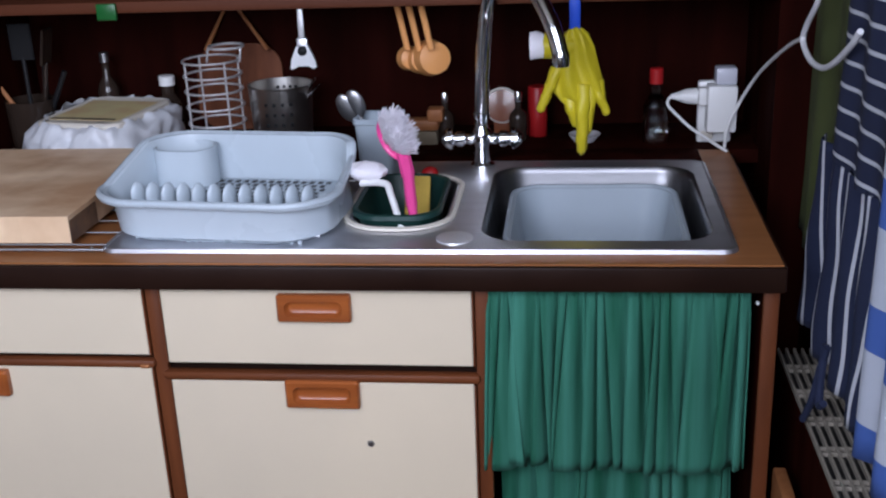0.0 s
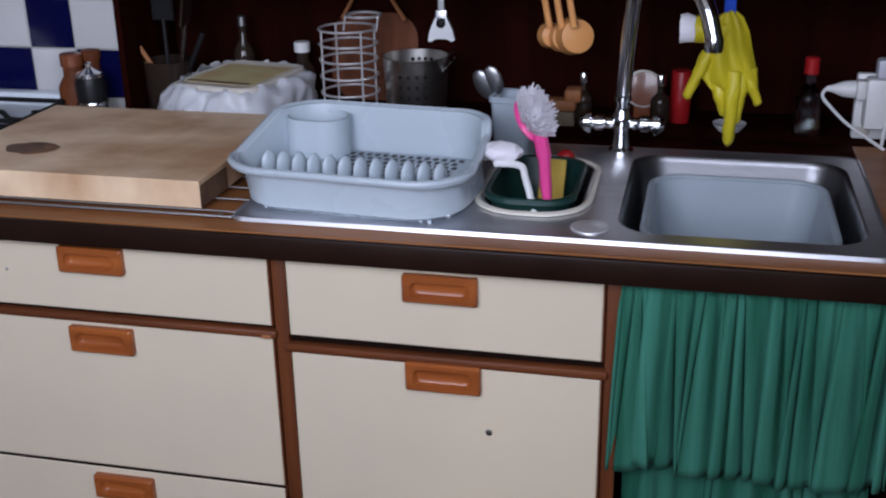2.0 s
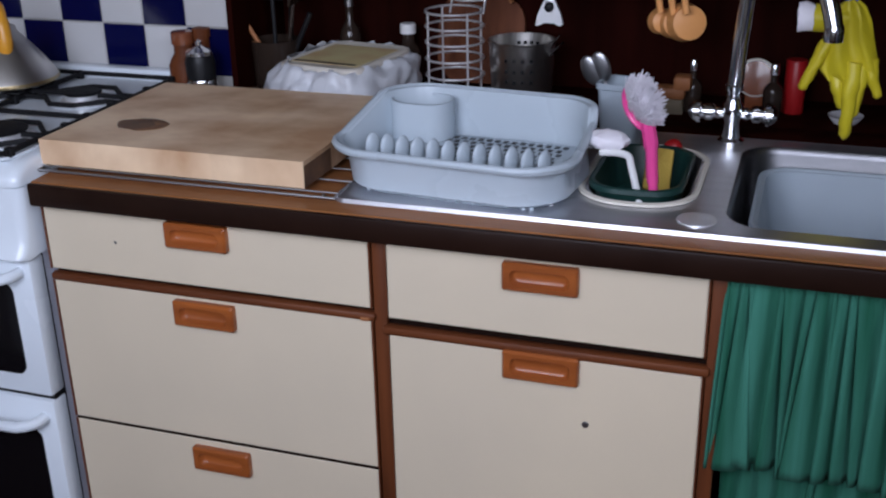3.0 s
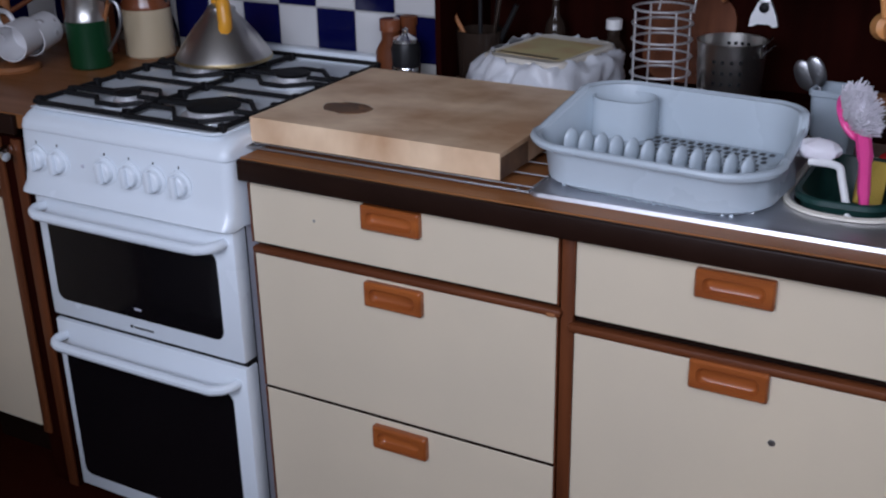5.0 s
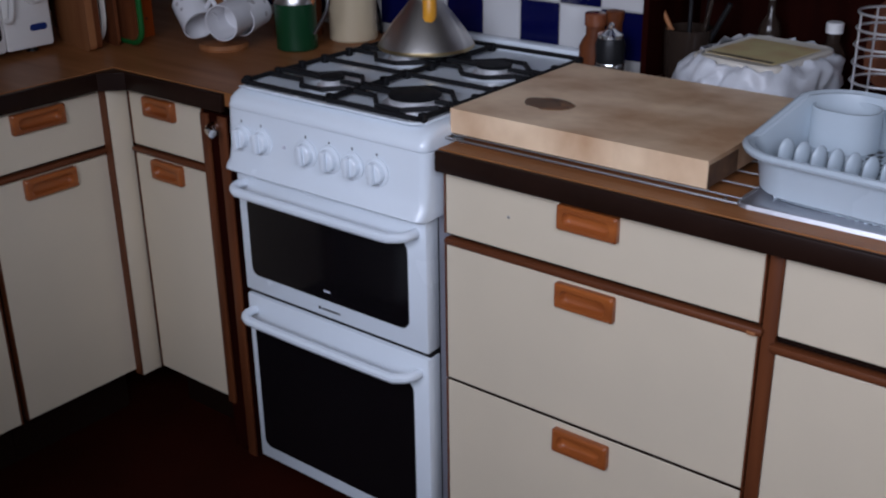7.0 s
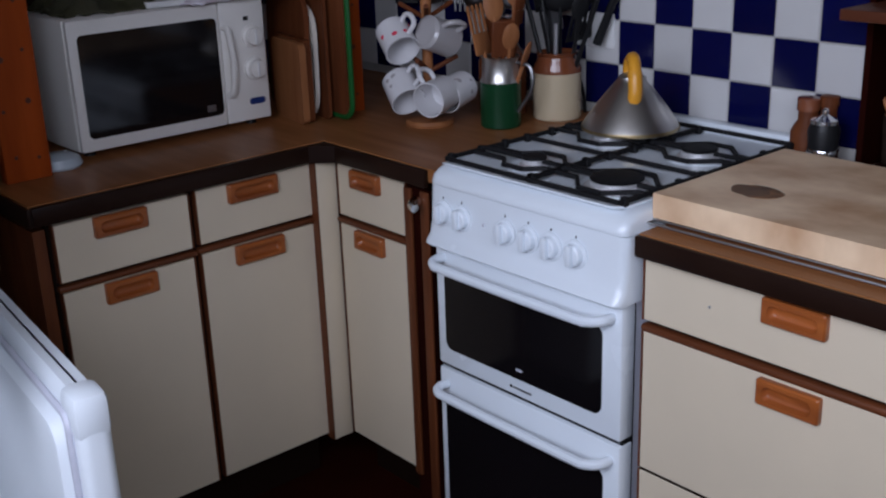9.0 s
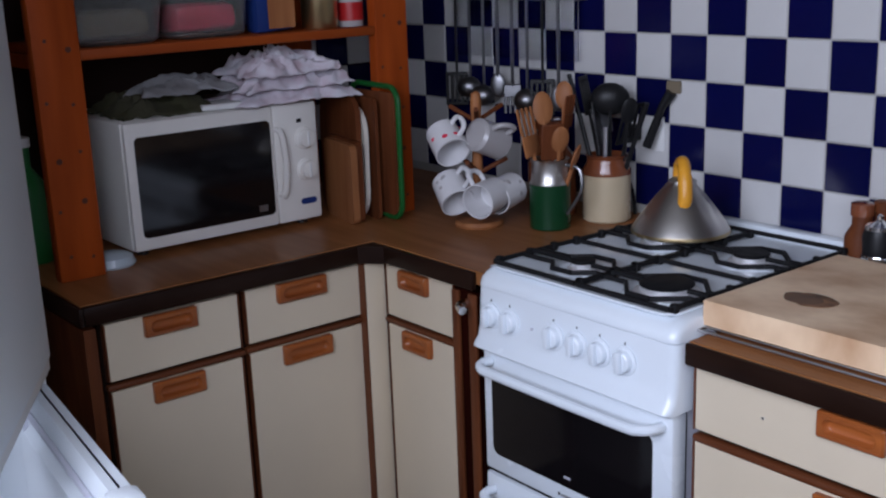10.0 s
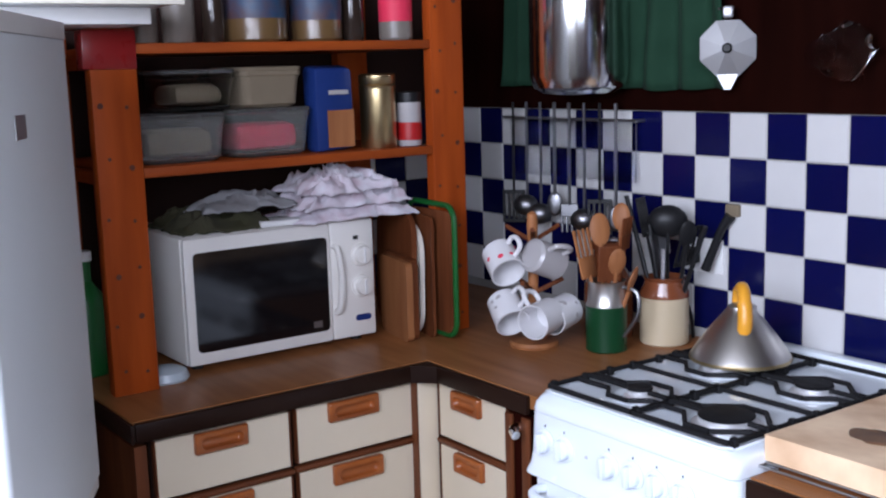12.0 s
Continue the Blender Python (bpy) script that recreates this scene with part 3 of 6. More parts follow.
                bm = bar(bm, bx + o, by + sgn * 0.026, x1, by + sgn * 0.026, 0.0085)
        for fx in (x0, x1):
            for fy in (0.02, 0.108, 0.18, 0.250, 0.33, 0.388, 0.46, 0.555):
                bm = box(fx - 0.007, fx + 0.007, fy - 0.007, fy + 0.007, 0.9377, z + 0.004, 0.002, 1, bm)
        part("pan_support", bm, IRON, c, "black cast-iron pan support")
    return c


cooker()


# ---- sink run ----
def filled(outer, holes, z):
    """Flat sheet with rounded holes."""
    bm = bmesh.new()
    edges = []
    for ring in [outer] + holes:
        vs = [bm.verts.new((p[0], p[1], z)) for p in ring]
        edges += [bm.edges.new((vs[i], vs[(i + 1) % len(vs)])) for i in range(len(vs))]
    bmesh.ops.triangle_fill(bm, edges=edges, use_beauty=True)
    return bm


def sink():
    s = thing("sink", "stainless-steel inset sink with drainer, half bowl and main bowl", "sink", kind="structure")
    cx, cy, w, d = (SINK[0] + SINK[1]) / 2, (SINK[2] + SINK[3]) / 2, SINK[1] - SINK[0], SINK[3] - SINK[2]
    z = 0.912
    main = rrect(0.375, 0.42, 0.06, 0, 8, 1.385, 0.278)
    half = rrect(0.165, 0.31, 0.07, 0, 8, 1.052, 0.285)
    inner = rrect(w - 0.018, d - 0.018, 0.02, 0, 6, cx, cy)
    bm = filled(inner, [main, half], z)
    loft([rrect(w - 0.018, d - 0.018, 0.02, z, 6, cx, cy), rrect(w - 0.012, d - 0.012, 0.022, z + 0.0015, 6, cx, cy), rrect(w - 0.004, d - 0.004, 0.024, z, 6, cx, cy), rrect(w, d, 0.025, WT + 0.0005, 6, cx, cy)], False, False, bm=bm)
    part("deck", bm, STEEL, s, "worn steel deck and drainer")
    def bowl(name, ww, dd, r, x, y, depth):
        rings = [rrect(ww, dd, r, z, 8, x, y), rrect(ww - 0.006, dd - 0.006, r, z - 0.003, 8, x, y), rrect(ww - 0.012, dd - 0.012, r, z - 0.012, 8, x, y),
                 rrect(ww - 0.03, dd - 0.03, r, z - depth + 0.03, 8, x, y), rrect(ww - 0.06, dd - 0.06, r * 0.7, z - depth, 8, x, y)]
        part(name, loft(rings, False, True), STEEL_BOWL, s, "pressed steel bowl, shade put into its colour")
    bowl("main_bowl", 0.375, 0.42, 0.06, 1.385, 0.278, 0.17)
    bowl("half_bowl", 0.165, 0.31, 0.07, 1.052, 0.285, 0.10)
    part("drain_disc", lathe([(0.030, z), (0.030, z + 0.002), (0.024, z + 0.004), (0.001, z + 0.004)], 28, (1.158, 0.078, 0)), WIRE, s, "round chrome overflow disc")
    for i in range(9):
        y = 0.085 + i * 0.045
        part("drainer_ridge", tube([(0.62, y, z), (0.70, y, z + 0.0015), (0.90, y, z + 0.0015), (0.935, y, z)], 0.003, 6), STEEL, s)
    return s


sink()


def open_box(w, d, h, r, thick=0.003, taper=0.9, rim=0.008, z0=0.0, n=7, height=None, cx=0.0, cy=0.0):
    """A thin-walled tapered tub with a rolled rim; height(x, y) may vary the rim."""
    hh = height or (lambda x, y: h)
    def ring(k, grow, zf):
        out = []
        for px, py, _ in rrect(w * k + grow, d * k + grow, r, 0, n):
            top = hh(px, py)
            out.append((cx + px, cy + py, z0 + zf(top)))
        return out
    rings = [ring(taper, -0.02, lambda t: 0.0), ring(taper, 0, lambda t: 0.008), ring(0.97, 0, lambda t: t * 0.7), ring(1, 0, lambda t: t - 0.012),
             ring(1, rim * 2, lambda t: t - 0.010), ring(1, rim * 2, lambda t: t - 0.002), ring(1, rim, lambda t: t), ring(1, -thick, lambda t: t - 0.002),
             ring(0.97, -thick * 2, lambda t: t * 0.7), ring(taper, -thick * 2, lambda t: 0.012), ring(taper, -0.02, lambda t: 0.006)]
    return loft(rings)


# washing-up basin in the main bowl
_b = thing("washing_up_basin", "grey plastic washing-up bowl standing in the sink", "basin", (1.386, 0.284, 0.7435))
part("tub", open_box(0.290, 0.325, 0.140, 0.05, 0.004, 0.88, 0.004), BASIN, _b, "tapered grey tub")
part("rim", tube([(x, y, 0.138) for x, y, _ in rrect(0.302, 0.337, 0.055, 0, 7)], 0.0055, 8, True), BASIN, _b, "rolled rim")


def dish_rack():
    w, d = 0.378, 0.250
    def hgt(x, y):
        t = min(max((y - (0.012 if x < 0 else 0.030)) / 0.050, 0), 1)
        t = t * t * (3 - 2 * t)
        dip = 0.008 * math.exp(-((x - 0.02) / 0.07) ** 2) if y > 0.05 else 0.0
        return 0.073 + 0.046 * t - dip + 0.006 * math.exp(-((y + 0.02) / 0.02) ** 2) * (1 if x < 0 else 0)
    def shape(x, y, z):
        """Flares towards the front and bows outwards along it."""
        k = min(z / 0.08, 1)
        x = x * (1.035 - 0.30 * (y + 0.125) * k) - (0.016 * k if x < 0 else 0.0) * min(max((0.06 - y) / 0.12, 0), 1)
        if y < 0:
            y -= 0.020 * (-y / 0.125) * max(1 - (2 * x / w) ** 2, 0)
        return x, y, z
    r = thing("dish_rack", "pale blue-grey plastic dish rack, empty, on the drainer", "dish rack", (0.772, 0.180, 0.9135), -5)
    tray = open_box(w, d, 0.08, 0.072, 0.004, 0.972, 0.010, n=14, height=hgt)
    for v in tray.verts:
        v.co = shape(*v.co)
    part("tray", tray, RACK, r, "tub with a rolled rim, higher at the back")
    for dz, rad, gr in ((0.004, 0.0066, 0.016),):
        part("rim_band", tube([shape(px, py, hgt(px, py) - dz) for px, py, _ in rrect(w + gr, d + gr, 0.076, 0, 14)], rad, 8, True), RACK, r, "rounded band along the rim")
    part("floor_grid", box(-0.165, 0.160, -0.100, 0.104, 0.034, 0.040, 0.002), RACK, r)
    for i in range(12):
        x = -0.155 + i * 0.0275
        part("plate_fin", ellipsoid(x, -0.058, 0.056, 0.0065, 0.017, 0.024, 12, 8, m=Matrix.Translation((x, -0.058, 0)) @ Matrix.Rotation(-0.35, 4, "Z") @ Matrix.Translation((-x, 0.058, 0))), RACK, r)
    bm = None
    for i in range(14):
        for j in range(6):
            x = -0.072 + i * 0.0155 + (j % 2) * 0.006
            bm = box(x, x + 0.0085, -0.028 + j * 0.021, -0.016 + j * 0.021, 0.0402, 0.0409, bm=bm)
    tagged(part("drain_slots", bm, BLACK_PLASTIC, r, "dark drain slots in the floor"), kind="stuff")
    bm = loft([rrect(0.112, 0.086, 0.040, z, 8, -0.124, 0.080) for z in (0.012, 0.106)] + [rrect(0.104, 0.078, 0.037, z, 8, -0.124, 0.080) for z in (0.106, 0.03)])
    part("cutlery_holder", bm, RACK, r, "rounded cutlery holder in the back corner")
    bm = None
    for i in range(22):
        x = -0.14 + i * 0.0135
        y = -0.112 - 0.016 * (1 - (x / 0.19) ** 2)
        bm = box(x, x + 0.006, y + 0.004, y + 0.010, -0.0012, 0.003, bm=bm)
    tagged(part("foot_row", bm, RACK, r, "row of small feet under the front edge"), kind="stuff")
    return r


dish_rack()


def half_bowl_caddy():
    c = thing("sink_tidy", "dark green oval sink tidy with a cream rim", "sink tidy", (1.052, 0.270, 0.9135))
    part("rim", loft([rrect(0.196, 0.325, 0.085, 0.0, 9), rrect(0.196, 0.325, 0.085, 0.004, 9), rrect(0.184, 0.313, 0.08, 0.006, 9), rrect(0.176, 0.305, 0.078, 0.004, 9), rrect(0.176, 0.305, 0.078, 0.0, 9)], loop=True), CREAM_PLASTIC, c, "cream rounded rim")
    part("tub", open_box(0.140, 0.235, 0.075, 0.05, 0.004, 0.86, 0.006, -0.05, cy=-0.03), DARK_GREEN, c, "dark green plastic tub")
    return c


half_bowl_caddy()
solo("sponge", crumple(box(-0.022, 0.022, -0.036, 0.036, -0.014, 0.014, 0.005), 0.003, 60), SPONGE, "yellow foam sponge standing in the sink tidy", "sponge", m=pose(1.070, 0.292, 0.915, 62, 8, 12))
solo("red_ball_scourer", crumple(ellipsoid(0, 0, 0, 0.017, 0.017, 0.016), 0.002, 60), RED, "small round red knob behind the sink tidy", "scourer", (1.082, 0.378, 0.93))


def brush_pink():
    b = thing("dish_brush", "pink dish brush with white bristles leaning in the sink tidy", "brush", (1.084, 0.145, 0.885))
    part("handle", tube(curve_pts([(0.004, 0.0, 0.0), (-0.010, 0.042, 0.050), (-0.020, 0.083, 0.092), (-0.032, 0.110, 0.122)], 6), [0.008] * 6 + [0.010] * 6 + [0.0125] * 7, 10), PINK, b, "bright pink handle")
    a = Vector((-0.45, 0.50, 0.74)).normalized()
    n = Vector((0.62, -0.62, 0.48))
    n = (n - a * n.dot(a)).normalized()
    side = n.cross(a)
    m = Matrix.Translation(Vector((-0.034, 0.112, 0.124)) + a * 0.030) @ Matrix((side, -n, a)).transposed().to_4x4()
    part("head", ellipsoid(0, 0.008, 0, 0.027, 0.009, 0.044, m=m), PINK, b, "pink brush head")
    part("bristle_core", crumple(ellipsoid(0, -0.006, 0, 0.022, 0.012, 0.036, 24, 16, m=m), 0.004, 150), BRISTLE, b)
    bm = bmesh.new()
    rnd = random.Random(3)
    for i in range(900):
        u, v = rnd.uniform(-1, 1), rnd.uniform(-1, 1)
        if u * u + v * v > 1:
            continue
        p = Vector((u * 0.022, 0.002, v * 0.036))
        q = p + Vector((u * 0.014 + rnd.uniform(-.004, .004), -0.026 + rnd.uniform(-.005, .005), v * 0.014 + rnd.uniform(-.004, .004)))
        tube([m @ p, m @ q], [0.0008, 0.0011], 3, bm=bm)
    tagged(part("bristles", bm, BRISTLE, b, "tuft of white bristles"), kind="stuff")
    return b


brush_pink()


def brush_white():
    b = thing("dish_brush", "white dish brush with a bent handle resting in the sink tidy", "brush", (1.045, 0.135, 0.885))
    part("handle", tube(curve_pts([(0.022, -0.012, 0.02), (0.0, 0.02, 0.075), (-0.012, 0.035, 0.092), (-0.055, 0.04, 0.092)], 6), 0.006, 10), WHITE_PLASTIC, b, "white bent plastic handle")
    bm = crumple(ellipsoid(-0.045, 0.055, 0.108, 0.034, 0.024, 0.017), 0.004, 90)
    part("bristle_head", bm, BRISTLE, b, "worn white bristle head")
    return b


brush_white()


def cutlery_caddy():
    c = thing("cutlery_caddy", "grey plastic cutlery caddy with spoons beside the dish rack", "cutlery holder", (0.985, 0.405, 0.9135), turn=-8)
    part("tub", open_box(0.075, 0.07, 0.125, 0.012, 0.003, 0.85, 0.003), BASIN, c, "tapered grey tub")
    for dx, dz, t in ((-0.048, 0.0, -22), (-0.030, 0.008, -14)):
        m = pose(dx - 0.012, 0.0, 0.138 + dz, 10, t, 0)
        s = part("spoon", ellipsoid(0, 0, 0, 0.018, 0.007, 0.029, m=m), STEEL_DULL, c, "steel spoon bowl")
        part("stem", tube([m @ Vector((0, 0, -0.025)), (0.0, 0, 0.02)], 0.003, 6), STEEL_DULL, s)
    return c


cutlery_caddy()


def tap():
    t = thing("mixer_tap", "chrome mixer tap with a tall swan neck and two crosshead valves", "tap", (1.172, 0.492, 0.9125))
    part("pillar", lathe([(0.024, 0), (0.024, 0.006), (0.017, 0.012), (0.015, 0.04), (0.018, 0.05), (0.020, 0.06), (0.018, 0.072), (0.013, 0.08), (0.013, 0.095), (0.016, 0.10), (0.016, 0.108), (0.011, 0.115)], 20), CHROME, t, "chrome pillar")
    part("swan_neck", tube(curve_pts([(0, 0, 0.10), (0.006, -0.002, 0.20), (0.018, -0.01, 0.31), (0.05, -0.07, 0.375), (0.10, -0.13, 0.365), (0.14, -0.175, 0.30), (0.155, -0.188, 0.25)], 8), 0.0145, 14), CHROME, t, "tall curved spout")
    part("nozzle", lathe([(0.0145, 0), (0.0155, 0.006), (0.0155, 0.02), (0.0135, 0.026)], 16, (0.155, -0.188, 0.232)), CHROME, t, "spout end")
    for s in (-1, 1):
        v = part("valve", lathe([(0.010, 0), (0.012, 0.012), (0.010, 0.018), (0.016, 0.024), (0.016, 0.036), (0.012, 0.040), (0.017, 0.046), (0.018, 0.058), (0.010, 0.066)], 16, m=pose(s * 0.012, 0, 0.056, 0, s * 90, 0)), CHROME, t, "chrome valve with a crosshead")
        for k in range(4):
            a = math.pi / 2 * k + 0.4
            part("spoke", cyl((s * 0.062, 0, 0.056), (s * 0.062, 0.022 * math.cos(a), 0.056 + 0.022 * math.sin(a)), 0.0055, 8), CHROME, v)
    return t


tap()

# chopping block on a wire cooling rack
def chopping_block():
    b = thing("chopping_block", "thick end-grain maple chopping block with a scorch mark", "chopping board", (0.268, 0.255, 0.9165))
    w, d, h = 0.515, 0.425, 0.046
    nx = 6
    for i in range(nx):
        x0, x1 = -w / 2 + i * w / nx, -w / 2 + (i + 1) * w / nx
        part("plank", box(x0 + 0.00005, x1 - 0.00005, -d / 2, d / 2, 0, h), BLOCK, b)
    ring = [(-0.128 + 0.050 * math.cos(a) * (1 + 0.12 * math.sin(3 * a)), -0.085 + 0.036 * math.sin(a) * (1 + 0.15 * math.cos(2 * a))) for a in [2 * math.pi * k / 24 for k in range(24)]]
    bm = loft([[(x, y, h - 0.001) for x, y in ring], [(x, y, h + 0.0004) for x, y in ring]])
    part("scorch", bm, BURN, b, "dark oval scorch mark")
    cres = [(-0.128 + 0.052 * math.cos(a), -0.085 + 0.038 * math.sin(a)) for a in [math.pi * (-0.45 + 1.1 * k / 16) for k in range(17)]]
    cres += [(-0.140 + 0.040 * math.cos(a), -0.088 + 0.028 * math.sin(a)) for a in [math.pi * (0.65 - 1.1 * k / 16) for k in range(17)]]
    part("scorch", loft([[(x, y, h - 0.001) for x, y in cres], [(x, y, h + 0.0008) for x, y in cres]]), SCORCH, b, "blackened crescent of the scorch mark")
    bm = box(w / 2 - 0.001, w / 2 + 0.0006, -d / 2 + 0.002, -d / 2 + 0.11, 0.0, 0.038)
    part("burnt_corner", bm, BURN, b, "blackened patch on the end")
    return b


chopping_block()
_r = thing("cooling_rack", "thin wire cooling rack under the chopping block", "wire rack", (0.30, 0.24, WT))
part("frame", tube([(-0.285, -0.215, 0.006), (0.285, -0.215, 0.006), (0.285, 0.2, 0.006), (-0.285, 0.2, 0.006)], 0.0028, 8, True), STEEL_DULL, _r, "wire frame")
for _i in range(7):
    part("wire", cyl((-0.285, -0.20 + _i * 0.06, 0.0095), (0.287, -0.20 + _i * 0.06, 0.0095), 0.0016, 6), STEEL_DULL, _r)
for _x in (-0.26, 0.26):
    for _y in (-0.2, 0.19):
        part("foot", cyl((_x, _y, 0.0), (_x, _y, 0.006), 0.003, 8), STEEL_DULL, _r)


def ice_cream_tub():
    t = thing("food_tub", "cream food tub with a printed yellow lid in a bag", "tub", (0.352, 0.640, WT), -9)
    part("tub", open_box(0.168, 0.235, 0.088, 0.03, 0.003, 0.88, 0.003), CREAM_PLASTIC, t)
    lid = part("lid", loft([rrect(0.196, 0.25, 0.034, 0.085, 6), rrect(0.196, 0.25, 0.034, 0.094, 6), rrect(0.186, 0.24, 0.03, 0.097, 6), rrect(0.178, 0.232, 0.028, 0.0955, 6)]), CREAM_PLASTIC, t, "cream lid")
    part("label", box(-0.080, 0.080, -0.09, 0.085, 0.0957, 0.0963), PALE_YELLOW, lid, "yellow and brown printed label")
    part("label_band", box(-0.078, 0.072, -0.088, -0.074, 0.0965, 0.0968), BROWN_BOX, lid, "dark band of print")
    for i in range(5):
        part("print_bar", box(-0.03 + i * 0.021, -0.016 + i * 0.021, -0.084, -0.076, 0.0970, 0.0972), BLACK_PLASTIC, lid)
    bm = bmesh.new()
    n = 110
    rings = []
    for k, (g, z) in enumerate(((1.0, 0.002), (1.18, 0.006), (1.27, 0.014), (1.33, 0.024), (1.36, 0.036), (1.35, 0.048), (1.32, 0.060), (1.27, 0.072), (1.20, 0.082), (1.13, 0.089), (1.08, 0.092))):
        ring = []
        for i in range(n):
            a = 2 * math.pi * i / n
            c, s = math.cos(a), math.sin(a)
            rad = 1 / (abs(c) ** 3.5 + abs(s) ** 3.5) ** (1 / 3.5)
            wob = 1 + 0.10 * noise.noise(Vector((c * 3, s * 3, k * 0.35))) + 0.03 * math.sin(11 * a + k * 0.6) + 0.018 * math.sin(23 * a - k * 0.5)
            side = (0.075 * max(1 - k / 9, 0.15) if c < 0 else 0.012) * abs(c)
            ring.append(((0.088 * g * rad * wob + side) * c, 0.122 * g * rad * wob * s, z + 0.012 * noise.noise(Vector((c * 4, s * 4, k * 0.5 + 5))) * min(k / 6, 1) + (0.012 * abs(c) * k / 10 if c < 0 and s > 0 else 0)))
        rings.append(ring)
    bm = loft(rings, True, False)
    part("bag", crumple(crumple(bm, 0.010, 22), 0.004, 60), BAG, t, "crumpled thin white carrier bag", crease=3.2)
    return t


ice_cream_tub()


# things on the ledge behind the sink
def utensil_cup():
    c = thing("utensil_drainer", "perforated stainless-steel utensil cup with steel tongs", "utensil holder", (0.722, 0.705, WT))
    prof = [(0.060, 0), (0.062, 0.004), (0.069, 0.130), (0.071, 0.134), (0.067, 0.134), (0.060, 0.008)]
    part("cup", lathe(prof, 36), KETTLE, c, "brushed steel cup")
    for row in range(4):
        for k in range(4):
            a = radians(-104 + k * 15)
            z = 0.035 + row * 0.022
            r = 0.0625 + z * 0.052 + 0.0006
            part("hole", lathe([(0.0042, 0), (0.0035, 0.0006)], 10, m=pose(r * math.cos(a), r * math.sin(a), z) @ Matrix.Rotation(a, 4, "Z") @ Matrix.Rotation(radians(90), 4, "Y")), BLACK_PLASTIC, c)
    for k in range(4):
        a = radians(74 + k * 12)
        for row in range(2):
            z = 0.095 + row * 0.018
            part("hole", lathe([(0.0042, 0), (0.0035, 0.0008)], 10, m=pose(0.0655 * math.cos(a), 0.0655 * math.sin(a), z) @ Matrix.Rotation(a, 4, "Z") @ Matrix.Rotation(radians(-90), 4, "Y")), BLACK_PLASTIC, c)
    for p in ((0.085, -0.02, 0.15), (0.095, -0.03, 0.138)):
        part("tong", tube([(0.02, 0.0, 0.06), p], 0.0028, 6), CHROME, c, "thin steel tong end")
    return c


utensil_cup()
_w = thing("wire_holder", "tall chrome wire holder of rings and uprights", "wire holder", (0.572, 0.715, WT))
for _z in (0.004, 0.050, 0.086, 0.121, 0.154, 0.186):
    part("ring", tube([(0.062 * math.cos(2 * math.pi * i / 28), 0.062 * math.sin(2 * math.pi * i / 28), _z) for i in range(28)], 0.0026, 6, True), WIRE, _w)
part("ring", tube([(0.036 + 0.037 * math.cos(2 * math.pi * i / 28), 0.037 * math.sin(2 * math.pi * i / 28), 0.214) for i in range(28)], 0.003, 6, True), WIRE, _w, "small raised top ring")
for _i in range(4):
    _a = 2 * math.pi * _i / 4 + 0.75
    part("upright", cyl((0.062 * math.cos(_a), 0.062 * math.sin(_a), 0.0), (0.062 * math.cos(_a), 0.062 * math.sin(_a), 0.188), 0.0024, 6), WIRE, _w)
for _x in (0.0, 0.072):
    part("upright", tube([(_x, -0.03, 0.186), (_x, -0.012, 0.214)], 0.0024, 6), WIRE, _w)
_b = thing("paddle_board", "brown wooden board with a leather strap leaning on the back boards", "chopping board", (0.592, 0.80, WT))
part("board", loft([[(x, 0.02 + y * 0.2 + t, y) for x, y, _ in rrect(0.20, 0.19, 0.06, 0, 6, 0, 0.1)] for t in (0.0, 0.014)]), TERRA, _b, "rounded wooden board")
part("strap", tube([(-0.07, 0.035, 0.185), (-0.005, 0.045, 0.30), (0.075, 0.03, 0.185)], 0.005, 8), PALEWOOD, _b, "tan hanging strap")


def bottle(name, label, at, r, h, body, cap, neck=0.35, cap_h=0.02, capr=None):
    b = thing(name, label, "bottle", at)
    nr = r * neck
    part("body", lathe([(r * 0.9, 0), (r, 0.004), (r, h * 0.6), (r * 0.85, h * 0.7), (nr, h * 0.82), (nr, h)], 20), body, b)
    cr = capr or nr * 1.2
    part("cap", lathe([(cr, h), (cr, h + cap_h), (cr * 0.85, h + cap_h + 0.002), (0.001, h + cap_h + 0.002)], 16), cap, b)
    return b


bottle("glass_bottle", "clear bottle with a red cap on the ledge by the sockets", (1.518, 0.69, WT), 0.026, 0.125, GLASS, RED, 0.4, 0.03, 0.014)
bottle("small_bottle", "small dark bottle with a chrome top behind the tap", (1.075, 0.72, WT), 0.02, 0.085, DARK_GLASS, CHROME, 0.35)
bottle("small_bottle", "small dark bottle with a chrome top beside the tap", (1.232, 0.72, WT), 0.02, 0.085, DARK_GLASS, CHROME, 0.35)
bottle("dark_bottle", "dark bottle standing on the ledge behind the tub", (0.295, 0.80, WT), 0.025, 0.17, DARK_GLASS, STEEL_DULL, 0.35)
bottle("dark_bottle", "dark bottle with a white cap on the ledge", (0.435, 0.80, WT), 0.03, 0.115, DARK_GLASS, WHITE_PLASTIC, 0.5)
solo("red_tin", lathe([(0.020, 0), (0.021, 0.002), (0.021, 0.105), (0.019, 0.108), (0.001, 0.108)], 20), RED, "small red container behind the rubber gloves", "tin", (1.272, 0.76, WT))
_d = thing("pot_lid", "round brown lid with a pale rim propped behind the tap", "lid", (1.196, 0.75, WT))
part("disc", lathe([(0.036, 0), (0.036, 0.006), (0.001, 0.007)], 28, m=pose(0, 0, 0.07, 80, 0, 0)), STONEWARE_BROWN, _d)
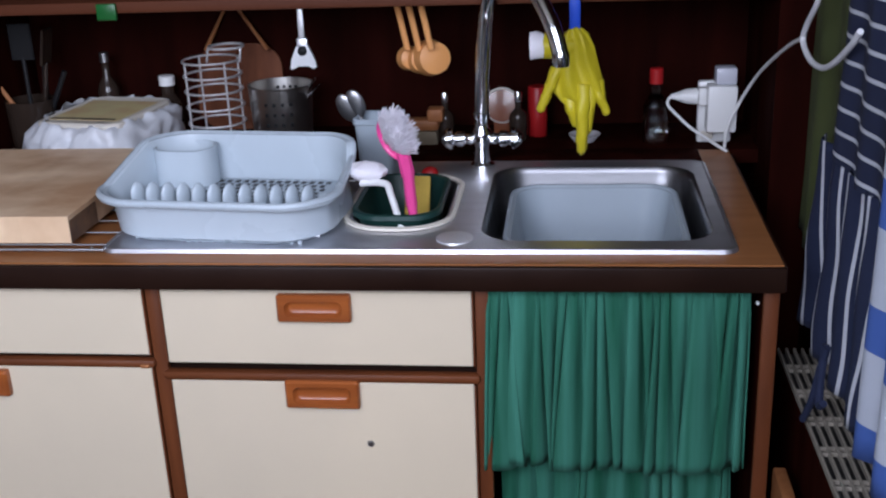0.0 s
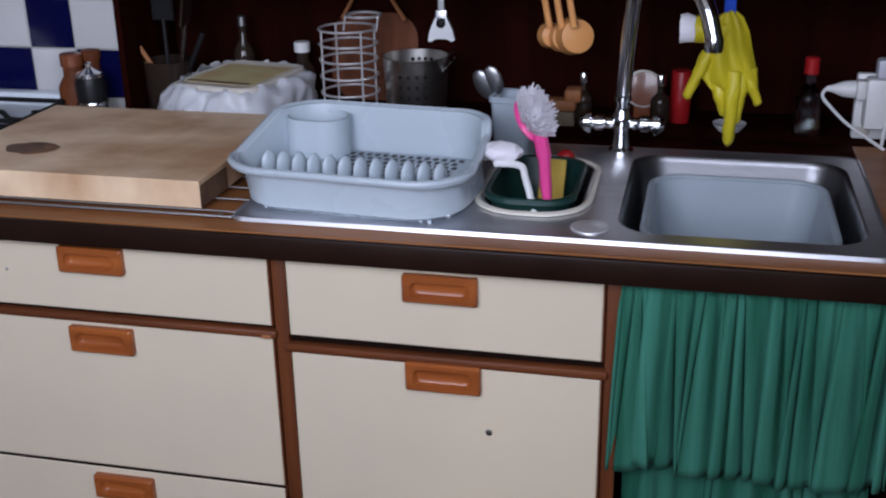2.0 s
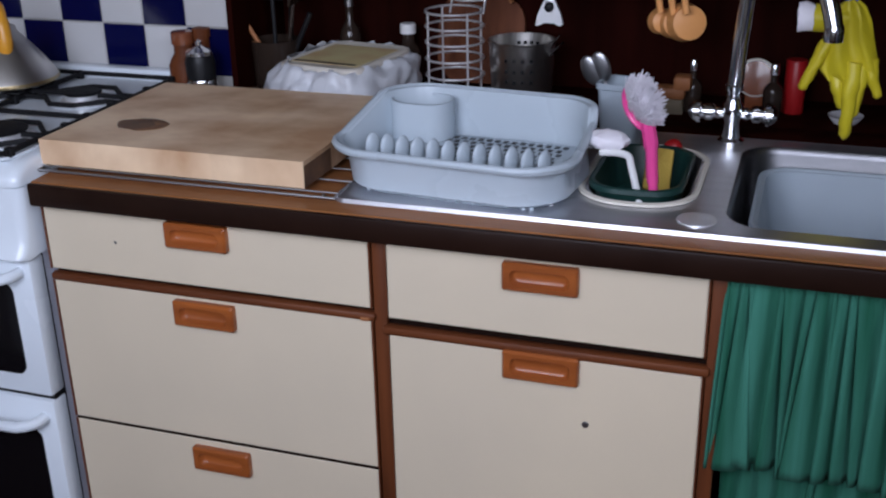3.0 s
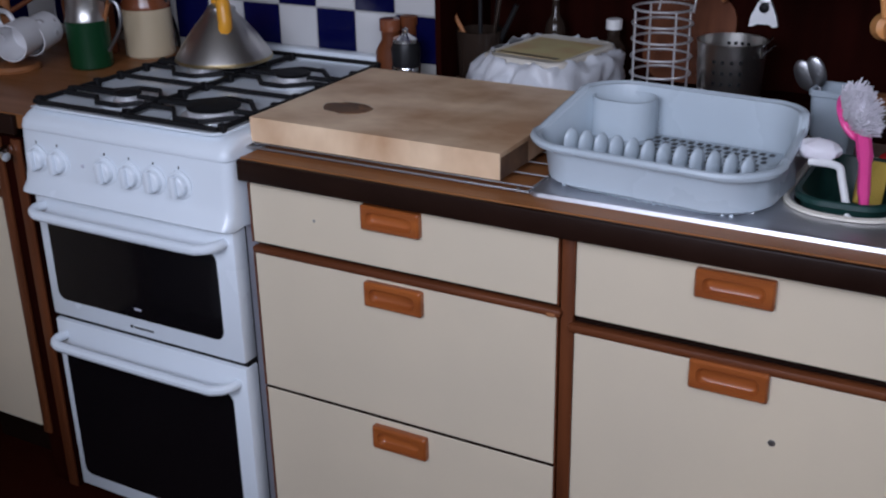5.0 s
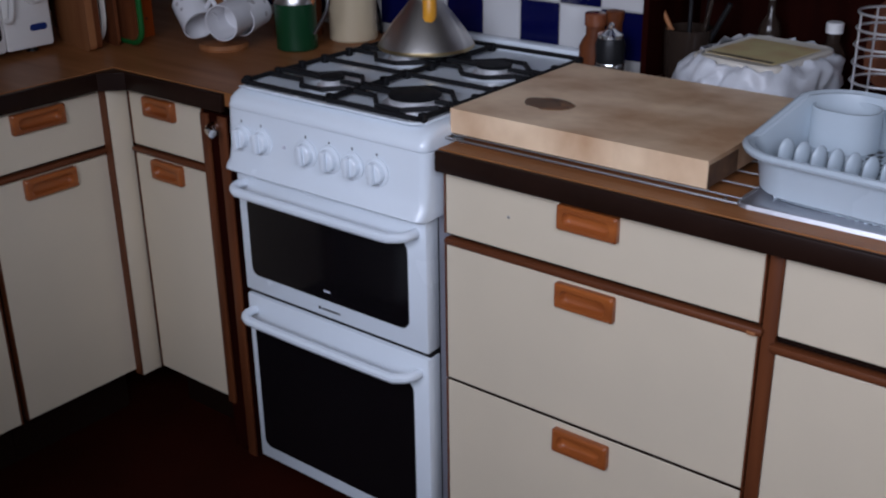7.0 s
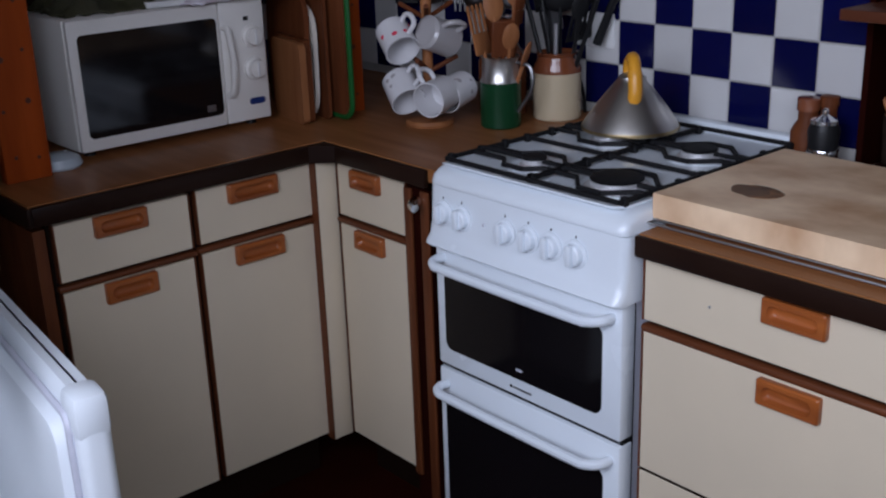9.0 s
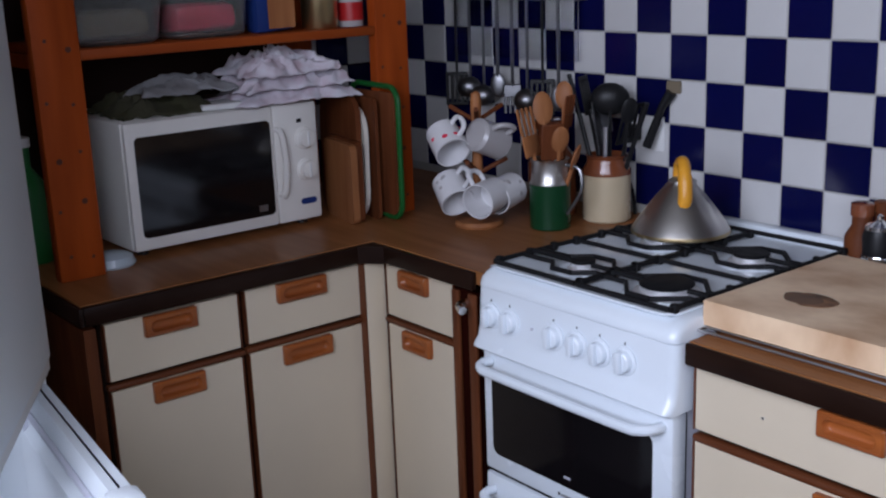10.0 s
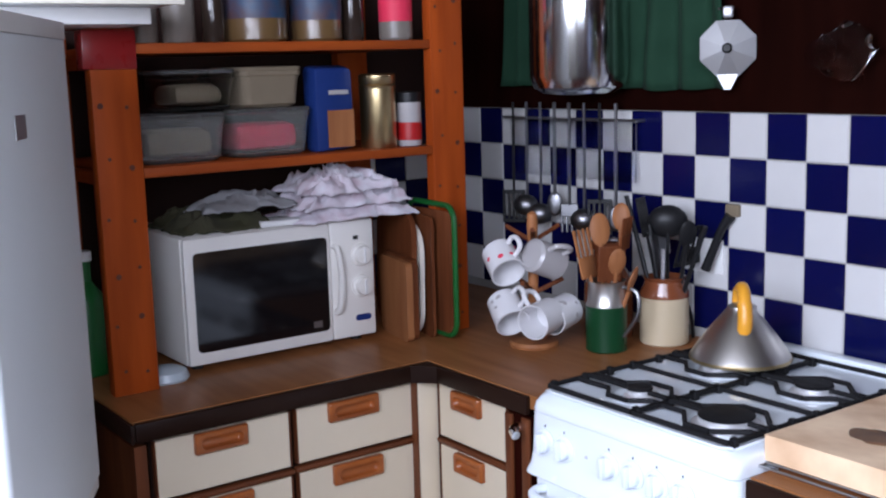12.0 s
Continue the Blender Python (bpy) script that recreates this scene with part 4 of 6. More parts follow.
part("rim", tube([(0.037 * math.cos(a), -0.004, 0.07 + 0.037 * math.sin(a)) for a in [2 * math.pi * i / 28 for i in range(28)]], 0.0028, 6, True), CREAM_PLASTIC, _d, "pale rim")
part("stand", box(-0.02, 0.02, 0.0, 0.03, 0.0, 0.034, 0.004), STONEWARE_BROWN, _d)
_d = thing("scrub_brush", "brown wooden scrubbing brush lying behind the sink", "brush", (1.02, 0.70, WT))
part("back", box(-0.045, 0.045, -0.02, 0.02, 0.03, 0.055, 0.008), PALEWOOD, _d, "wooden back")
part("bristles", crumple(box(-0.04, 0.04, -0.017, 0.017, 0.0, 0.03, 0.003), 0.003, 80), BROWN_BOX, _d, "stiff brown bristles")
part("grip", box(0.02, 0.055, -0.022, 0.022, 0.05, 0.078, 0.006), PALEWOOD, _d)
solo("soap_dish", lathe([(0.022, 0), (0.032, 0.012), (0.034, 0.016), (0.030, 0.014), (0.001, 0.008)], 24), CERAMIC, "small white dish on the ledge", "dish", (1.372, 0.705, WT))


def rubber_glove():
    g = thing("rubber_gloves", "pair of yellow rubber gloves hung by the cuff behind the tap", "rubber gloves", (1.345, 0.44, 0.93))
    rows = []
    for z, cx, rx, ry in ((0.258, 0.006, 0.012, 0.010), (0.246, 0.006, 0.024, 0.014), (0.225, 0.006, 0.033, 0.015), (0.195, 0.008, 0.040, 0.016), (0.165, 0.010, 0.046, 0.017), (0.140, 0.014, 0.046, 0.015), (0.122, 0.018, 0.040, 0.010)):
        rows.append([(cx + rx * math.cos(a), ry * math.sin(a) * (1 + 0.45 * math.sin(5 * a + z * 30)), z) for a in [2 * math.pi * i / 40 for i in range(40)]])
    part("glove", crumple(crumple(loft(rows), 0.006, 38, 2), 0.003, 90, 1), YELLOW, g, "creased yellow glove", crease=1.2)
    for pts, r in (([(-0.024, 0, 0.185), (-0.040, -0.008, 0.150), (-0.060, -0.004, 0.104)], 0.0105), ([(-0.008, 0.004, 0.150), (0.000, -0.004, 0.110), (0.012, 0.002, 0.072)], 0.0115),
                   ([(0.022, -0.006, 0.155), (0.020, -0.016, 0.090), (0.020, -0.008, 0.022)], 0.0125), ([(0.034, 0.0, 0.150), (0.034, -0.008, 0.110), (0.026, -0.004, 0.060)], 0.011),
                   ([(0.046, 0.0, 0.160), (0.054, -0.004, 0.125), (0.066, 0.0, 0.094)], 0.0095)):
        line = curve_pts(pts, 6)
        part("finger", crumple(tube(line, [r * (1.25 - 0.5 * i / (len(line) - 1)) for i in range(len(line) - 1)] + [r * 0.35], 12), 0.004, 55, r * 900), YELLOW, g, crease=1.2)
    rows = [[(x, k * 0.021 * math.cos(a), 0.226 + k * 0.024 * math.sin(a)) for a in [2 * math.pi * i / 18 for i in range(18)]] for x, k in ((0.004, 0.75), (-0.02, 0.9), (-0.050, 0.95), (-0.050, 0.85), (-0.01, 0.7))]
    part("cuff", crumple(loft(rows), 0.004, 60), YELLOW, g, "cuff folded sideways")
    rows = [[(x, k * 0.021 * math.cos(a), 0.226 + k * 0.024 * math.sin(a)) for a in [2 * math.pi * i / 18 for i in range(18)]] for x, k in ((-0.0505, 0.98), (-0.066, 1.06), (-0.076, 1.0), (-0.074, 0.85), (-0.0505, 0.82))]
    part("cuff_lining", crumple(loft(rows, False, False), 0.004, 70), BRISTLE, g, "white cuff lining")
    part("clip", box(-0.004, 0.016, -0.004, 0.012, 0.25, 0.345, 0.003), BLUE_PLASTIC, g, "blue plastic clip")
    return g


rubber_glove()

# shelf over the recess with hanging utensils
_s = thing("overhead_shelf", "brown wooden shelf over the recess behind the sink", "shelf", (0.9, 0.66, 1.225), kind="structure")
part("board", box(-0.81, 0.82, -0.165, 0.198, 0.0, 0.022, 0.003), PANEL_X, _s)
part("green_clip", box(-0.47, -0.43, -0.175, -0.166, -0.012, 0.02, 0.003), GREEN_PLASTIC, _s, "green clip on the shelf edge")


def measuring_spoon(at, s=1.0):
    m = thing("measuring_spoon", "peach plastic measuring spoon hanging under the shelf", "spoon", at, group="hanging measuring spoons")
    part("bowl", lathe([(0.012 * s, 0), (0.022 * s, 0.004), (0.0255 * s, 0.03 * s), (0.0235 * s, 0.03 * s), (0.019 * s, 0.008), (0.001, 0.005)], 22, m=pose(0.006, 0.018, -0.112, -98, 0, 24)), PEACH, m, "round scoop")
    part("stem", tube([(0.0, 0.0, -0.092), (-0.012, 0.012, -0.04), (-0.022, 0.02, 0.002)], 0.0065, 8), PEACH, m, "flat stem")
    return m


measuring_spoon((1.071, 0.565, 1.222), 1.45)
measuring_spoon((1.044, 0.590, 1.215), 1.15)
measuring_spoon((1.018, 0.605, 1.215), 1.0)
_p = thing("hanging_opener", "chrome can opener hanging from the shelf by a long arm", "utensil", (0.808, 0.585, 1.225))
part("arm", box(-0.006, 0.006, -0.004, 0.004, -0.075, 0.0, 0.002), WIRE, _p, "flat chrome arm")
part("jaw", loft([[(x, y, z) for x, z in ((-0.012, -0.085), (-0.024, -0.112), (-0.027, -0.132), (-0.020, -0.131), (-0.010, -0.126), (0.010, -0.126), (0.020, -0.131), (0.027, -0.128), (0.023, -0.110), (0.012, -0.085))] for y in (-0.005, 0.004)]), WIRE, _p, "flared steel jaw")
part("neck", box(-0.011, 0.011, -0.005, 0.005, -0.1, -0.07, 0.003), WIRE, _p)
part("boss", lathe([(0.009, 0), (0.009, 0.006), (0.004, 0.009)], 14, m=pose(0, -0.004, -0.095, 90, 0, 0)), IRON, _p, "dark boss")

# sockets, plug and cable at the end of the ledge
_k = thing("wall_socket", "white double wall socket with a plug and adaptor", "socket", (1.630, 0.68, 0.975), kind="structure")
part("plate", box(-0.028, 0.042, 0.0, 0.018, -0.069, 0.060, 0.005), WHITE_PLASTIC, _k, "white socket plate")
part("adaptor", box(-0.014, 0.046, -0.045, -0.001, -0.038, 0.058, 0.006), WHITE_PLASTIC, _k, "boxy white adaptor")
part("adaptor_top", box(0.002, 0.044, -0.040, -0.001, 0.0585, 0.094, 0.006), ENAMEL_GREY, _k, "grey charger")
part("switch", box(-0.020, 0.004, -0.006, -0.0005, -0.060, -0.044, 0.002), CREAM_PLASTIC, _k, "rocker switch")
part("plug", lathe([(0.005, 0), (0.007, 0.010), (0.010, 0.018), (0.015, 0.030), (0.017, 0.052), (0.013, 0.056)], 16, m=pose(-0.086, -0.03, 0.036, 0, 90, 0)), WHITE_PLASTIC, _k, "tapered white plug")
part("prong", box(-0.031, -0.0145, -0.042, -0.018, 0.018, 0.054, 0.003), WHITE_PLASTIC, _k)
_cab = thing("white_cable", "thin white cable that droops from the plug to the ledge", "cable", (1.544, 0.65, WT))
part("cable", tube(curve_pts([(0.0, 0, 0.106), (-0.006, -0.004, 0.092), (0.008, -0.012, 0.075), (0.040, -0.024, 0.046), (0.085, -0.040, 0.018), (0.110, -0.050, 0.0035)], 8), 0.0032, 8), WHITE_PLASTIC, _cab)
_cab = thing("white_cable", "thin white cable that rises from the adaptor to the side wall", "cable", (1.652, 0.625, WT))
part("cable", tube(curve_pts([(0.0, 0, 0.004), (0.004, -0.004, 0.05), (0.018, -0.008, 0.085), (0.031, -0.025, 0.121), (0.045, -0.112, 0.183), (0.053, -0.305, 0.262), (0.056, -0.415, 0.296)], 8), 0.0034, 8), WHITE_PLASTIC, _cab)
_cab = thing("neck_cord", "thick white cord loop hanging over the olive apron", "cord", (1.709, -0.03, 0.0))
part("cord", tube(curve_pts([(0.0, 0.125, 1.310), (0, 0.157, 1.268), (0, 0.222, 1.224), (0, 0.242, 1.196), (0, 0.181, 1.179), (0, 0.093, 1.183), (0, 0.018, 1.205), (0, -0.065, 1.243), (0, -0.108, 1.269)], 8), 0.0046, 8), WHITE_CLOTH, _cab)
part("nail", cyl((0, 0.125, 1.310), (0.091, 0.125, 1.314), 0.003, 8), STEEL_DULL, _cab)


# ---- curtain under the sink ----
def curtain():
    c = thing("sink_curtain", "gathered green cotton curtain in two tiers under the sink", "curtain", (1.417, -0.002, 0))
    rnd = random.Random(5)
    def sheet(w, z0, z1, y, amp, folds, seed):
        """Knife pleats of uneven width that lap over one another and fan out below the gathering."""
        widths = [rnd.choice((0.35, 0.5, 0.8, 1.3, 1.7)) * rnd.uniform(0.85, 1.15) for _ in range(folds)]
        amps = [amp * rnd.uniform(0.6, 1.2) for _ in widths]
        lap = [rnd.uniform(0.002, 0.007) for _ in widths]
        lean = [rnd.uniform(-0.030, 0.022) for _ in range(folds + 1)]
        drop = [rnd.uniform(-0.007, 0.007) for _ in widths]
        total, nz = sum(widths), 18
        rows = []
        for j in range(nz + 1):
            t = j / nz
            grow = 0.22 + 0.78 * min(t * 2.2, 1) ** 0.8 * (1 - 0.4 * t)
            row, acc = [], 0.0
            for k in range(folds):
                xa = (acc / total - 0.5) * w + lean[k] * t
                xb = ((acc + widths[k]) / total - 0.5) * w + lean[k + 1] * t
                acc += widths[k]
                # broad face, then the turn back under the next pleat
                for p, dx, dy in ((0.0, 0.0, -0.75), (0.03, -0.0006, -0.95), (0.10, 0, -1.0), (0.3, 0, -0.82), (0.5, 0, -0.62), (0.62, 0, -0.3), (0.75, 0, 0.45), (0.86, 0.3, 0.95), (0.95, 1.0, 1.0), (1.0, 0.8, 0.6), (1.0, 0.3, 0.0)):
                    x = xa + (xb - xa) * p + dx * lap[k] * grow
                    pucker = 0.0035 * math.sin(p * 16 + k * 2) * max(1 - t * 4.5, 0)
                    row.append((x, y + amps[k] * grow * dy + pucker + 0.006 * t * noise.noise(Vector((x * 14, t * 2.5, seed))), z1 + (z0 - z1) * t + drop[k] * t + 0.003 * noise.noise(Vector((x * 30, seed, 0)))))
            rows.append(row)
        return loft(rows, False, False, False)
    for nm, arg in (("lower_tier", (0.385, 0.06, 0.58, 0.066, 0.012, 16, 2.0)), ("upper_tier", (0.405, 0.535, 0.852, 0.010, 0.0165, 22, 1.0))):
        ob = part(nm, sheet(*arg), GREEN_CLOTH, c, "pleated green cloth, fold shading put into its streaks", crease=3.2)
        sol = ob.modifiers.new("thick", "SOLIDIFY")
        sol.thickness = 0.0018
    part("wire", cyl((-0.19, 0.012, 0.852), (0.215, 0.012, 0.852), 0.003, 8), WHITE_PLASTIC, c, "thin curtain wire")
    part("hook", lathe([(0.002, 0), (0.003, 0.004), (0.002, 0.007)], 10, m=pose(0.21, 0.0, 0.838, 90, 0, 0)), WHITE_PLASTIC, c, "white curtain hook")
    return c


curtain()


# ---- aprons and radiator at the side wall ----
def cloth_fall(w, z0, z1, amp, folds, flare=1.0, seed=0.0, nx=60, nz=20):
    rows = []
    for j in range(nz + 1):
        t = j / nz
        k = 1 + (flare - 1) * t
        row = []
        for i in range(nx + 1):
            u = i / nx - 0.5
            a = amp * (0.5 + 0.5 * t)
            y = a * math.sin(u * folds * 6.283 + seed) + 0.5 * a * noise.noise(Vector((u * 5, t * 3, seed)))
            row.append((u * w * k, y, z1 + (z0 - z1) * t + 0.012 * noise.noise(Vector((u * 4, seed, 2))) * t))
        rows.append(row)
    return loft(rows, False, False, False)


def hung(name, label, at, turn, bm, mat, category="apron"):
    t = thing(name, label, category, at, turn)
    ob = part("cloth", bm, mat, t, crease=3.2)
    sol = ob.modifiers.new("thick", "SOLIDIFY")
    sol.thickness = 0.003
    part("hook", tube([(0, 0.085, 0), (0, -0.01, 0.0), (0, -0.018, 0.015)], 0.004, 8), STEEL_DULL, t, "wall hook")
    return t


def stripe_mat(name, ground, line, axis, period, width):
    m = material(name, ground, 0.9, scale=14, fine=500, bump=0.2)
    nt = m.node_tree
    b = nt.nodes["Principled BSDF"]
    tc = nt.nodes.new("ShaderNodeTexCoord")
    sp = nt.nodes.new("ShaderNodeSeparateXYZ")
    nt.links.new(tc.outputs["Object"], sp.inputs[0])
    md = nt.nodes.new("ShaderNodeMath")
    md.operation, md.inputs[1].default_value = "PINGPONG", period / 2
    nt.links.new(sp.outputs[axis], md.inputs[0])
    lt = nt.nodes.new("ShaderNodeMath")
    lt.operation, lt.inputs[1].default_value = "LESS_THAN", width / 2
    nt.links.new(md.outputs[0], lt.inputs[0])
    mx = nt.nodes.new("ShaderNodeMix")
    mx.data_type = "RGBA"
    old = b.inputs["Base Color"].links[0].from_socket
    nt.links.new(old, mx.inputs[6])
    mx.inputs[7].default_value = rgb(line)
    nt.links.new(lt.outputs[0], mx.inputs[0])
    nt.links.new(mx.outputs[2], b.inputs["Base Color"])
    return m


STRIPE_V = stripe_mat("navy_upright_stripe", (0.012, 0.018, 0.05), (0.48, 0.50, 0.55), 0, 0.034, 0.006)
STRIPE_H = stripe_mat("navy_cross_stripe", (0.012, 0.018, 0.05), (0.48, 0.50, 0.55), 2, 0.034, 0.006)
CHECK = stripe_mat("blue_white_check", (0.46, 0.50, 0.58), (0.05, 0.11, 0.36), 2, 0.16, 0.06)

hung("olive_apron", "olive green apron hanging on the side wall", (1.750, 0.185, 1.45), -90, cloth_fall(0.28, -0.62, 0.0, 0.008, 2, 1.3, 1.0), OLIVE)
_a = hung("striped_apron", "navy apron with thin white stripes hanging on the side wall", (1.728, -0.030, 1.45), -90, join(None, cloth_fall(0.36, -0.70, -0.38, 0.014, 4, 1.3, 2.0), pose(0.03, 0, 0)), STRIPE_V)
part("bib", join(None, cloth_fall(0.18, -0.385, 0.0, 0.006, 2, 1.5, 3.0), pose(0.085, -0.004, 0)), STRIPE_H, _a, "bib with white cross stripes")
part("tie", tube(curve_pts([(0.07, -0.016, -0.64), (0.06, -0.022, -0.69), (0.05, -0.026, -0.735), (0.02, -0.030, -0.785)], 6), 0.006, 8), NAVY_CLOTH, _a, "trailing tie string")
part("tie", tube(curve_pts([(0.06, -0.016, -0.64), (0.075, -0.022, -0.69), (0.095, -0.026, -0.72), (0.11, -0.024, -0.71)], 6), 0.006, 8), NAVY_CLOTH, _a, "trailing tie string")
hung("check_towel", "blue and white checked tea towel hanging on the side wall", (1.715, -0.395, 1.42), -90, cloth_fall(0.26, -0.66, 0.0, 0.012, 3, 1.1, 4.0), CHECK, "tea towel")
_g = thing("convector_heater", "dark brown heater along the side wall, shade put into its grille", "heater", (1.754, 0.0, 0.0))
part("casing", box(-0.045, 0.045, -0.40, 0.25, 0.08, 0.632, 0.006), PANEL, _g, "dark brown casing")
part("top_well", box(-0.038, 0.038, -0.392, 0.242, 0.6325, 0.634), BLACK_PLASTIC, _g, "dark slots under the grille")
for _i in range(7):
    for _dy in (0.0, 0.016):
        part("grille_bar", box(-0.038, 0.038, -0.385 + _i * 0.092 + _dy, -0.381 + _i * 0.092 + _dy, 0.6345, 0.641), GRILLE, _g)
for _i in range(7):
    part("grille_rail", box(-0.043 + _i * 0.0137, -0.0392 + _i * 0.0137, -0.398, 0.248, 0.6345, 0.643), GRILLE, _g)
for _y in (-0.36, 0.2):
    part("foot", box(-0.03, 0.03, _y, _y + 0.03, 0.0, 0.08), PANEL, _g)
_bm = box(1.668, 1.689, -0.22, 0.0, 0.0, 0.55, 0.004)
solo("pale_board", _bm, PALEWOOD, "pale wooden board standing beside the heater", "board")


# ---- pots by the cooker ----
def kettle():
    k = thing("kettle", "conical brushed-steel stovetop kettle with an amber handle", "kettle", (-0.338, 0.400, 0.9595))
    part("body", lathe([(0.092, 0), (0.112, 0.004), (0.116, 0.012), (0.108, 0.028), (0.085, 0.062), (0.060, 0.095), (0.038, 0.122), (0.031, 0.130), (0.030, 0.136), (0.018, 0.143), (0.001, 0.145)], 40), KETTLE, k, "brushed steel cone")
    part("base_band", lathe([(0.1165, 0.006), (0.1175, 0.010), (0.1165, 0.015)], 40, cap0=False, cap1=False), GOLD, k, "heat-browned base edge")
    part("spout", tube([(-0.02, 0.05, 0.085), (-0.035, 0.085, 0.115)], [0.016, 0.011], 12), KETTLE, k, "short spout")
    part("handle", tube(curve_pts([(-0.018, 0.012, 0.132), (-0.014, 0.010, 0.165), (0.008, -0.006, 0.182), (0.030, -0.026, 0.165), (0.042, -0.036, 0.11), (0.040, -0.038, 0.082)], 6), [0.015] * 20 + [0.017] * 11, 12), YELLOW_HANDLE, k, "curved amber plastic handle")
    part("bracket", ellipsoid(0.042, -0.040, 0.072, 0.012, 0.012, 0.014), BLACK_PLASTIC, k, "dark handle bracket")
    for ob in k.children:
        for v in ob.data.vertices:
            v.co = (v.co.x * 0.93, v.co.y * 0.93, v.co.z * 0.89)
    return k


kettle()


def mug(parent, m, mat=None, band=None):
    mat = mat or CERAMIC
    bm = lathe([(0.028, 0), (0.036, 0.006), (0.038, 0.085), (0.0355, 0.085), (0.033, 0.01), (0.001, 0.008)], 24)
    tube(curve_pts([(0.036, 0, 0.068), (0.060, 0, 0.066), (0.064, 0, 0.042), (0.054, 0, 0.022), (0.036, 0, 0.02)], 5), 0.0055, 8, bm=bm)
    ob = part("mug", bm, mat)
    ob.matrix_basis = m
    if band:
        rnd = random.Random(band)
        for i in range(7):
            a, z = rnd.uniform(0, 6.28), rnd.uniform(0.02, 0.07)
            s = rnd.uniform(0.003, 0.008)
            mm = pose(0, 0, z) @ Matrix.Rotation(a, 4, "Z") @ pose(0.0372, 0, 0, 0, 90, 0)
            part("printed_spot", lathe([(s, 0), (s * 0.8, 0.0012)], 8, m=mm), PINK_BOX if band < 3 else CERAMIC_GREY, ob)
    return ob


def mug_tree():
    t = thing("mug_tree", "turned wooden mug tree on the corner worktop", "mug tree", (-0.868, 0.265, LW))
    part("base", lathe([(0.060, 0), (0.062, 0.006), (0.058, 0.014), (0.02, 0.018)], 28), PALEWOOD, t, "round wooden base")
    part("stem", lathe([(0.014, 0.016), (0.011, 0.05), (0.013, 0.16), (0.011, 0.25), (0.014, 0.30), (0.012, 0.328), (0.004, 0.334)], 16), PALEWOOD, t, "turned stem")
    for a, z in ((200, 0.26), (320, 0.265), (80, 0.26), (190, 0.14), (300, 0.135), (60, 0.13)):
        x, y = math.cos(radians(a)), math.sin(radians(a))
        part("peg", tube([(0, 0, z), (x * 0.075, y * 0.075, z + 0.035)], 0.006, 8), TERRA, t)
    return t


mug_tree()
_cam, _rt = Vector((0.81, -0.58, 0)), Vector((0.58, 0.81, 0))
for _r, _c, _z, _ax, _roll, _mt, _b, _lab in (
        (-0.076, 0.03, 1.135, (0.28, 0.80, -0.52), 70, None, 1, "white mug with red flowers hanging on the tree"),
        (0.022, 0.045, 1.142, (0.72, -0.58, -0.34), 150, CERAMIC_GREY, 0, "plain grey-white mug hanging on the mug tree"),
        (-0.066, 0.02, 1.010, (0.26, 0.78, -0.56), 70, None, 4, "white mug with a dark printed band on the tree"),
        (0.016, 0.065, 1.000, (-0.60, 0.78, -0.08), 120, None, 0, "plain white mug hanging low on the tree"),
        (0.066, 0.01, 0.998, (-0.62, 0.70, -0.12), 190, None, 5, "white mug with a blue pattern on the tree")):
    _d = (_rt * _ax[0] + _cam * _ax[1] + Vector((0, 0, _ax[2]))).normalized()
    _q = _d.to_track_quat("Z", "Y").to_matrix().to_4x4()
    _m = Matrix.Translation(Vector((-0.868, 0.265, _z)) + _rt * _r + _cam * _c) @ _q @ Matrix.Rotation(radians(_roll), 4, "Z") @ Matrix.Diagonal((1.14, 1.14, 1.0, 1)) @ Matrix.Translation((0, 0, -0.042))
    tagged(mug(None, _m, _mt, _b), _lab, "mug", "mugs on the tree")


def long_tool(parent, kind, base, tip, mat, size=1.0):
    """A utensil standing in a pot, from base to tip."""
    a, b = Vector(base), Vector(tip)
    d = (b - a).normalized()
    m = Matrix.Translation(b) @ d.to_track_quat("Z", "Y").to_matrix().to_4x4() @ Matrix.Diagonal((size, 1.0, size, 1.0))
    if kind == "spoon":
        bm = tube([a, b], 0.005, 8)
        ellipsoid(0, 0, 0.02, 0.022, 0.006, 0.034, 14, 10, bm=bm, m=m)
    elif kind == "spatula":
        bm = tube([a, b], 0.005, 8)
        own = box(-0.026, 0.026, -0.003, 0.003, -0.005, 0.075, 0.0025, 1)
        join(bm, own, m)
    elif kind == "fork":
        bm = tube([a, b], 0.005, 8)
        own = box(-0.024, 0.024, -0.003, 0.003, -0.005, 0.03, 0.002, 1)
        for i in range(4):
            box(-0.024 + i * 0.0135, -0.0165 + i * 0.0135, -0.003, 0.003, 0.03, 0.075, 0.002, 1, bm=own)
        join(bm, own, m)
    elif kind == "ladle":
        bm = tube([a, b], 0.004, 8)
        ellipsoid(0, 0.02, 0.012, 0.036, 0.030, 0.030, 16, 10, bm=bm, m=m)
    elif kind == "slice":
        bm = tube([a, b], 0.004, 8)
        for i in range(5):
            own = box(-0.034 + i * 0.0145, -0.025 + i * 0.0145, -0.002, 0.002, 0.0, 0.085, 0.0015, 1)
            join(bm, own, m)
        join(bm, box(-0.034, 0.033, -0.002, 0.002, -0.006, 0.006, 0.0015, 1), m)
        join(bm, box(-0.034, 0.033, -0.002, 0.002, 0.08, 0.09, 0.0015, 1), m)
    else:
        bm = tube([a, b], 0.006, 10)
    return part(kind, bm, mat, parent)


